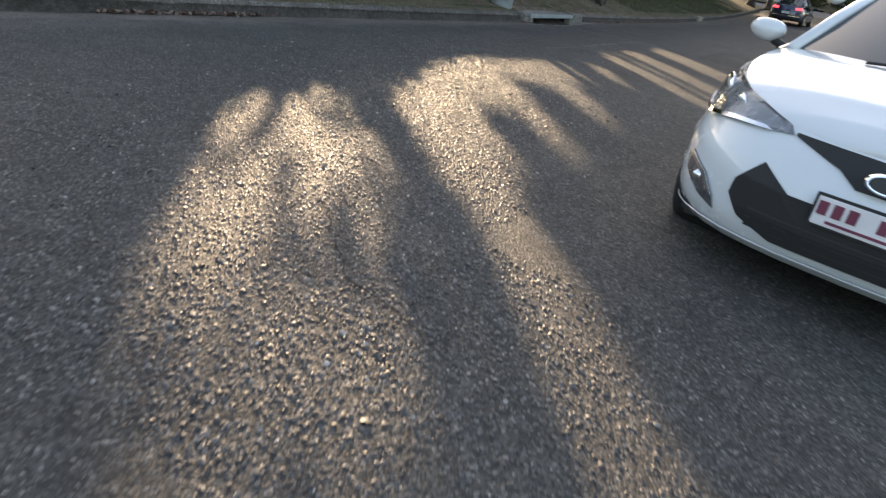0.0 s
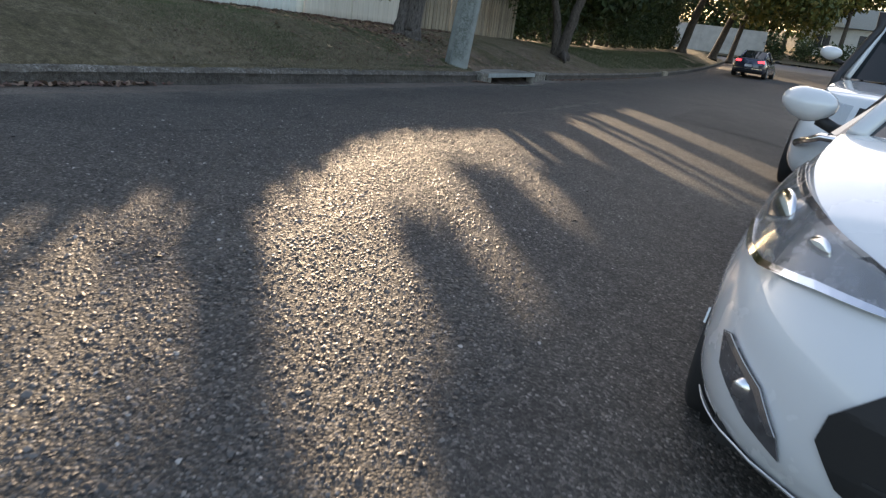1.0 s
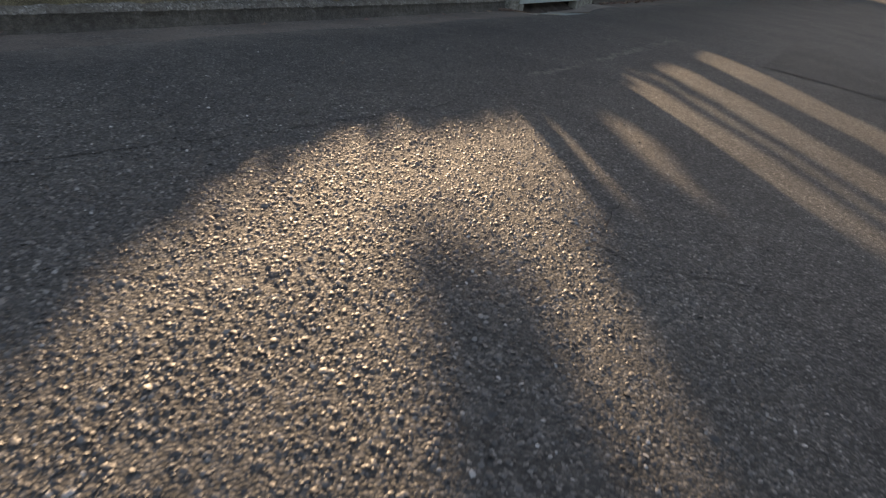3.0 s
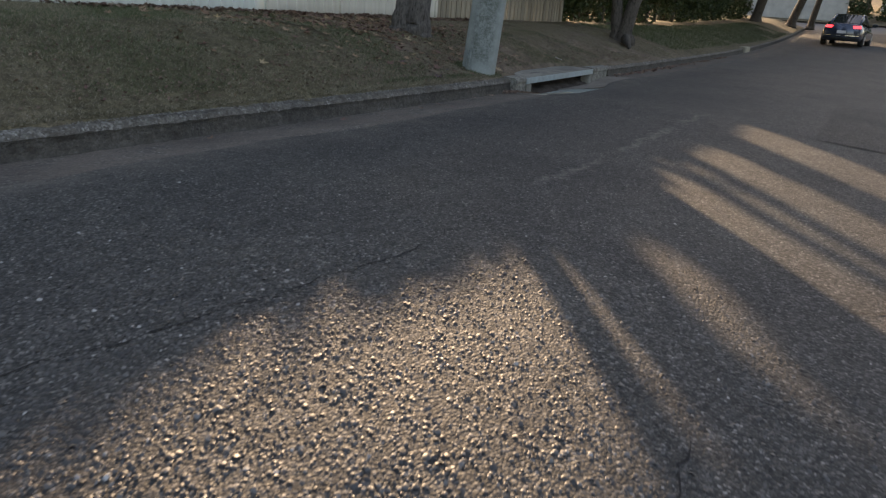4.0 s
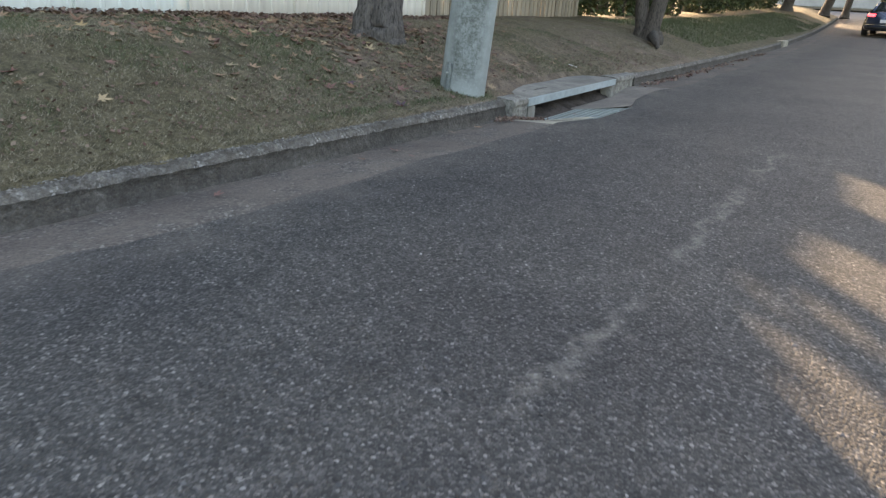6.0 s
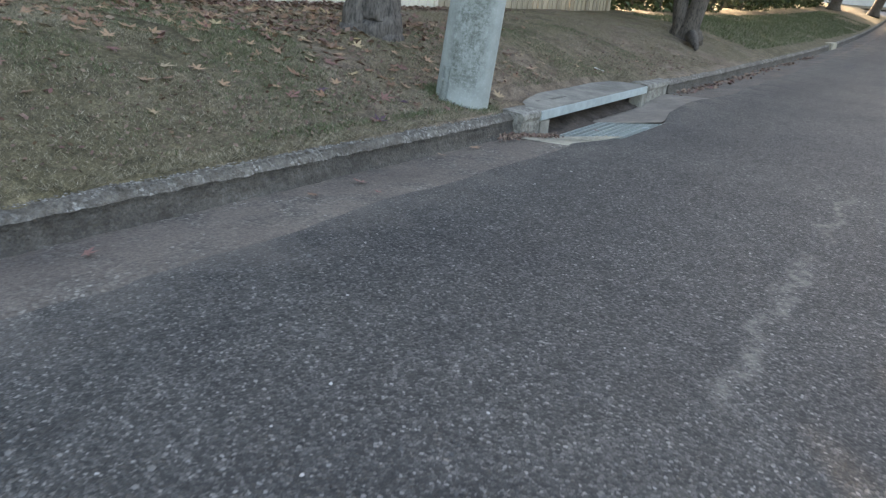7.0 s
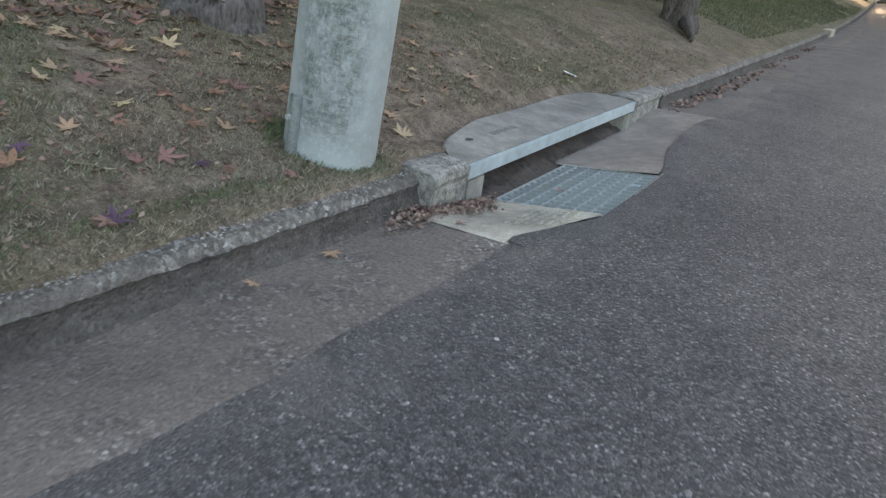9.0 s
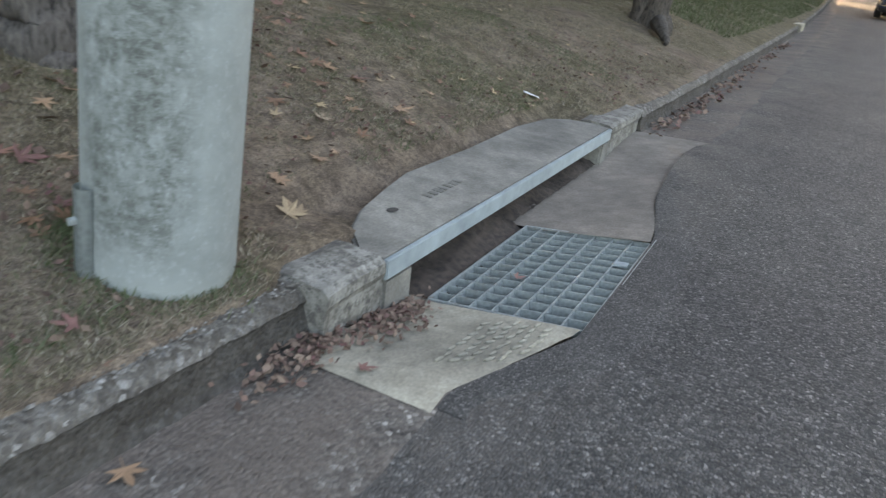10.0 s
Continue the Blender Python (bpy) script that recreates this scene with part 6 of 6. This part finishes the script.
def build_stones():
    """Loose-looking chips that stand proud of the seal where the walk passes."""
    rng = np.random.default_rng(12)
    n = 84000
    line = [(1.6, 0.0), (4.0, -1.1), (8.0, -2.6), (12.8, -4.2)]
    y = rng.uniform(1.9, 13.6, n)
    x = np.interp(y, [p[0] for p in line], [p[1] for p in line]) - 0.35 + rng.normal(0, 0.85, n)
    keep = (rng.random(n) < np.interp(y, [7.2, 9.0], [1.0, 0.08])) & (x > -4.84) & (x < 0.6) & ~((x > -0.75) & (y > 3.4))
    x, y = x[keep], y[keep]
    n = len(x)
    z = np.array([road_z(a, b) for a, b in zip(x, y)])
    base = np.array([(1, 0, 0), (0.25, 0.85, 0.05), (-0.8, 0.5, -0.05), (-0.75, -0.55, 0.05), (0.3, -0.9, 0), (0.1, 0.05, 0.62)])
    r = 0.0058 * rng.lognormal(0, 0.28, n)
    a = rng.uniform(0, 2 * np.pi, n)
    v = base[None] * rng.uniform(0.7, 1.3, (n, 6, 3))
    tx, ty = rng.normal(0, 0.25, n), rng.normal(0, 0.25, n)
    v[:, :, 2] += v[:, :, 0] * tx[:, None] + v[:, :, 1] * ty[:, None]
    c, s = np.cos(a)[:, None], np.sin(a)[:, None]
    px = (v[:, :, 0] * c - v[:, :, 1] * s) * r[:, None] + x[:, None]
    py = (v[:, :, 0] * s + v[:, :, 1] * c) * r[:, None] + y[:, None]
    pz = v[:, :, 2] * r[:, None] + z[:, None] + 0.0005
    co = np.stack([px, py, pz], 2).reshape(-1, 3)
    tri = np.array([(0, 1, 5), (1, 2, 5), (2, 3, 5), (3, 4, 5), (4, 0, 5)])
    idx = (tri[None] + 6 * np.arange(n)[:, None, None]).reshape(-1).astype(np.int32)
    me = bpy.data.meshes.new("stone_chips")
    me.vertices.add(len(co))
    me.vertices.foreach_set("co", co.ravel())
    me.loops.add(len(idx))
    me.loops.foreach_set("vertex_index", idx)
    me.polygons.add(len(idx) // 3)
    me.polygons.foreach_set("loop_start", np.arange(0, len(idx), 3, dtype=np.int32))
    me.update(calc_edges=True)
    k = Mat("seal_stones")
    c = k.ramp(k.island(), (0.0, (0.032, 0.031, 0.03)), (0.45, (0.06, 0.057, 0.053)), (0.8, (0.1, 0.094, 0.086)), (0.975, (0.17, 0.16, 0.146)), (1.0, (0.38, 0.365, 0.34)))
    me.materials.append(k.done(c, 0.5, spec=0.45))
    tagged(new("stone_chips", me), "small angular stone chips bedded in the road seal", "stones", kind="stuff")


def strip(name, pts, width, lift, mat, label, seed):
    """A thin wandering crack along the road."""
    rng = random.Random(seed)
    fine = []
    for a, b in zip(pts, pts[1:]):
        n = max(2, int(math.dist(a, b) / 0.06))
        for i in range(n):
            f = i / n
            fine.append((a[0] + (b[0] - a[0]) * f + rng.uniform(-0.018, 0.018), a[1] + (b[1] - a[1]) * f + rng.uniform(-0.018, 0.018)))
    rows = []
    for i, (x, y) in enumerate(fine):
        q, w = fine[min(i + 1, len(fine) - 1)], fine[max(i - 1, 0)]
        d = Vector((q[0] - w[0], q[1] - w[1], 0)).normalized()
        k = width * rng.uniform(0.3, 1.2) * min(1.0, 0.2 + 4 * min(i, len(fine) - 1 - i) / len(fine))
        rows.append([(x - d.y * k, y + d.x * k, road_z(x, y) + lift), (x + d.y * k, y - d.x * k, road_z(x, y) + lift)])
    tagged(new(name, grid_mesh(name, rows, mat, False)), label, "crack", kind="structure")


def build_road_marks():
    for i, pts in enumerate(([(-1.85, 3.0), (-1.3, 3.15), (-0.85, 2.75), (-0.3, 2.6)], [(-4.3, 5.0), (-3.6, 5.6), (-3.2, 7.2), (-3.0, 8.4), (-3.1, 9.3)], [(-1.9, 7.0), (-1.72, 7.3), (-1.55, 7.25), (-0.9, 7.6)], [(-1.75, 7.35), (-1.8, 7.9)],
                             [(-3.2, 14.2), (-2.7, 15.5), (-2.6, 17.2)], [(-1.5, 9.0), (-1.2, 9.35), (-0.8, 9.3)])):
        strip("crack", pts, 0.0038, 0.0035, CRACK, "thin dark crack wandering across the road seal", 50 + i)
    rows = [[(x + 0.02 * noise.noise(Vector((x * 4, y * 4, 0))), y, road_z(x, y) + 0.006) for x in np.linspace(-1.93, 1.2, 14)] for y in np.linspace(13.5, 17.3, 14)]
    tagged(new("road_patch", grid_mesh("road_patch", rows, ASPHALT_PATCH)), "smoother dark rectangular asphalt repair patch", "road patch", kind="structure")
    rows = []
    for y in np.arange(13.98, 16.9, 0.06):
        x0 = road_left(y) + 0.006
        w = (0.09 + 0.12 * step(14.0, 14.5, y)) * (1 - 0.7 * step(15.4, 16.6, y)) + 0.05 * noise.noise(Vector((y * 2.5, 6, 0))) + 0.02 * noise.noise(Vector((y * 9, 6, 0)))
        rows.append([(x0 + w * f, y, road_z(x0 + w * f, y) + dz) for f, dz in ((0, 0.003), (0.3, 0.0035), (0.6, 0.003), (0.85, 0.002), (1.0, -0.002))])
    tagged(new("road_patch", grid_mesh("seam", rows, ASPHALT_SEAM)), "smoother grey asphalt made good round the gully apron", "road patch", kind="structure")
    # side drain slab up the kerb
    d = thing("kerb_outlet", "small pale concrete kerb crossing further up the gutter", "kerb outlet")
    y0 = 32.9
    x = KERB_X + bend(y0)
    part("outlet_slab", boxed(x - 0.35, x + 0.05, y0, y0 + 1.2, rise(y0) - 0.1, rise(y0) + 0.17, 0.02), APRON, d)


def build_scrap():
    """A torn scrap of white paper caught in the grass."""
    rows = [[(0.028 * i + 0.008 * noise.noise(Vector((i, j, 1))), 0.02 * j, 0.012 + 0.014 * noise.noise(Vector((i * 0.9, j * 0.9, 5)))) for j in range(-1, 3)] for i in range(-2, 3)]
    me = grid_mesh("paper_scrap", rows, plain("white_paper", (0.75, 0.75, 0.74), 0.8, vary=0.08))
    bm = bmesh.new()
    bm.from_mesh(me)
    bmesh.ops.solidify(bm, geom=bm.faces, thickness=0.001)
    bm.to_mesh(me)
    bm.free()
    o = new("paper_scrap", me)
    o.matrix_world = pose(-6.03, 17.1, verge_z(-6.03, 17.1) + 0.006, 0, 15, 35)
    tagged(o, "crumpled scrap of white paper lying on the verge", "litter")


def build_kerb_crumbs():
    """Pale stones laid bare where the kerb's top edge has crumbled."""
    rng = random.Random(31)
    verts, faces = [], []
    base = [(1, 0, 0), (0.2, 0.9, 0), (-0.9, 0.4, 0), (-0.6, -0.8, 0), (0.5, -0.8, 0), (0.0, 0.1, 0.6)]
    for _ in range(6500):
        y = rng.uniform(8.5, 14.2)
        if noise.noise(Vector((y * 2.3, 4.0, 0.0))) < rng.uniform(-0.5, 0.4):
            continue
        x = KERB_X + bend(y) - rng.uniform(0.004, 0.125)
        r = 0.0048 * rng.lognormvariate(0, 0.35)
        a, i = rng.uniform(0, 6.28), len(verts)
        for p in base:
            px, py = p[0] * rng.uniform(0.7, 1.3), p[1] * rng.uniform(0.7, 1.3)
            verts.append((x + r * (px * math.cos(a) - py * math.sin(a)), y + r * (px * math.sin(a) + py * math.cos(a)), rise(y) + 0.1385 + r * p[2]))
        faces += [(i + j, i + (j + 1) % 5, i + 5) for j in range(5)]
    k = Mat("kerb_stones")
    c = k.ramp(k.island(), (0.0, (0.07, 0.062, 0.052)), (0.6, (0.14, 0.127, 0.108)), (0.93, (0.23, 0.215, 0.19)), (1.0, (0.34, 0.325, 0.3)))
    m = k.done(c, 0.9)
    tagged(new("kerb_crumbs", mesh_of("kerb_crumbs", verts, faces, m)), "pale stones and crumbs along the worn kerb top", "stones", kind="stuff")


build_leaves()
build_scrap()
build_kerb_crumbs()
build_grass()
build_stones()
build_road_marks()
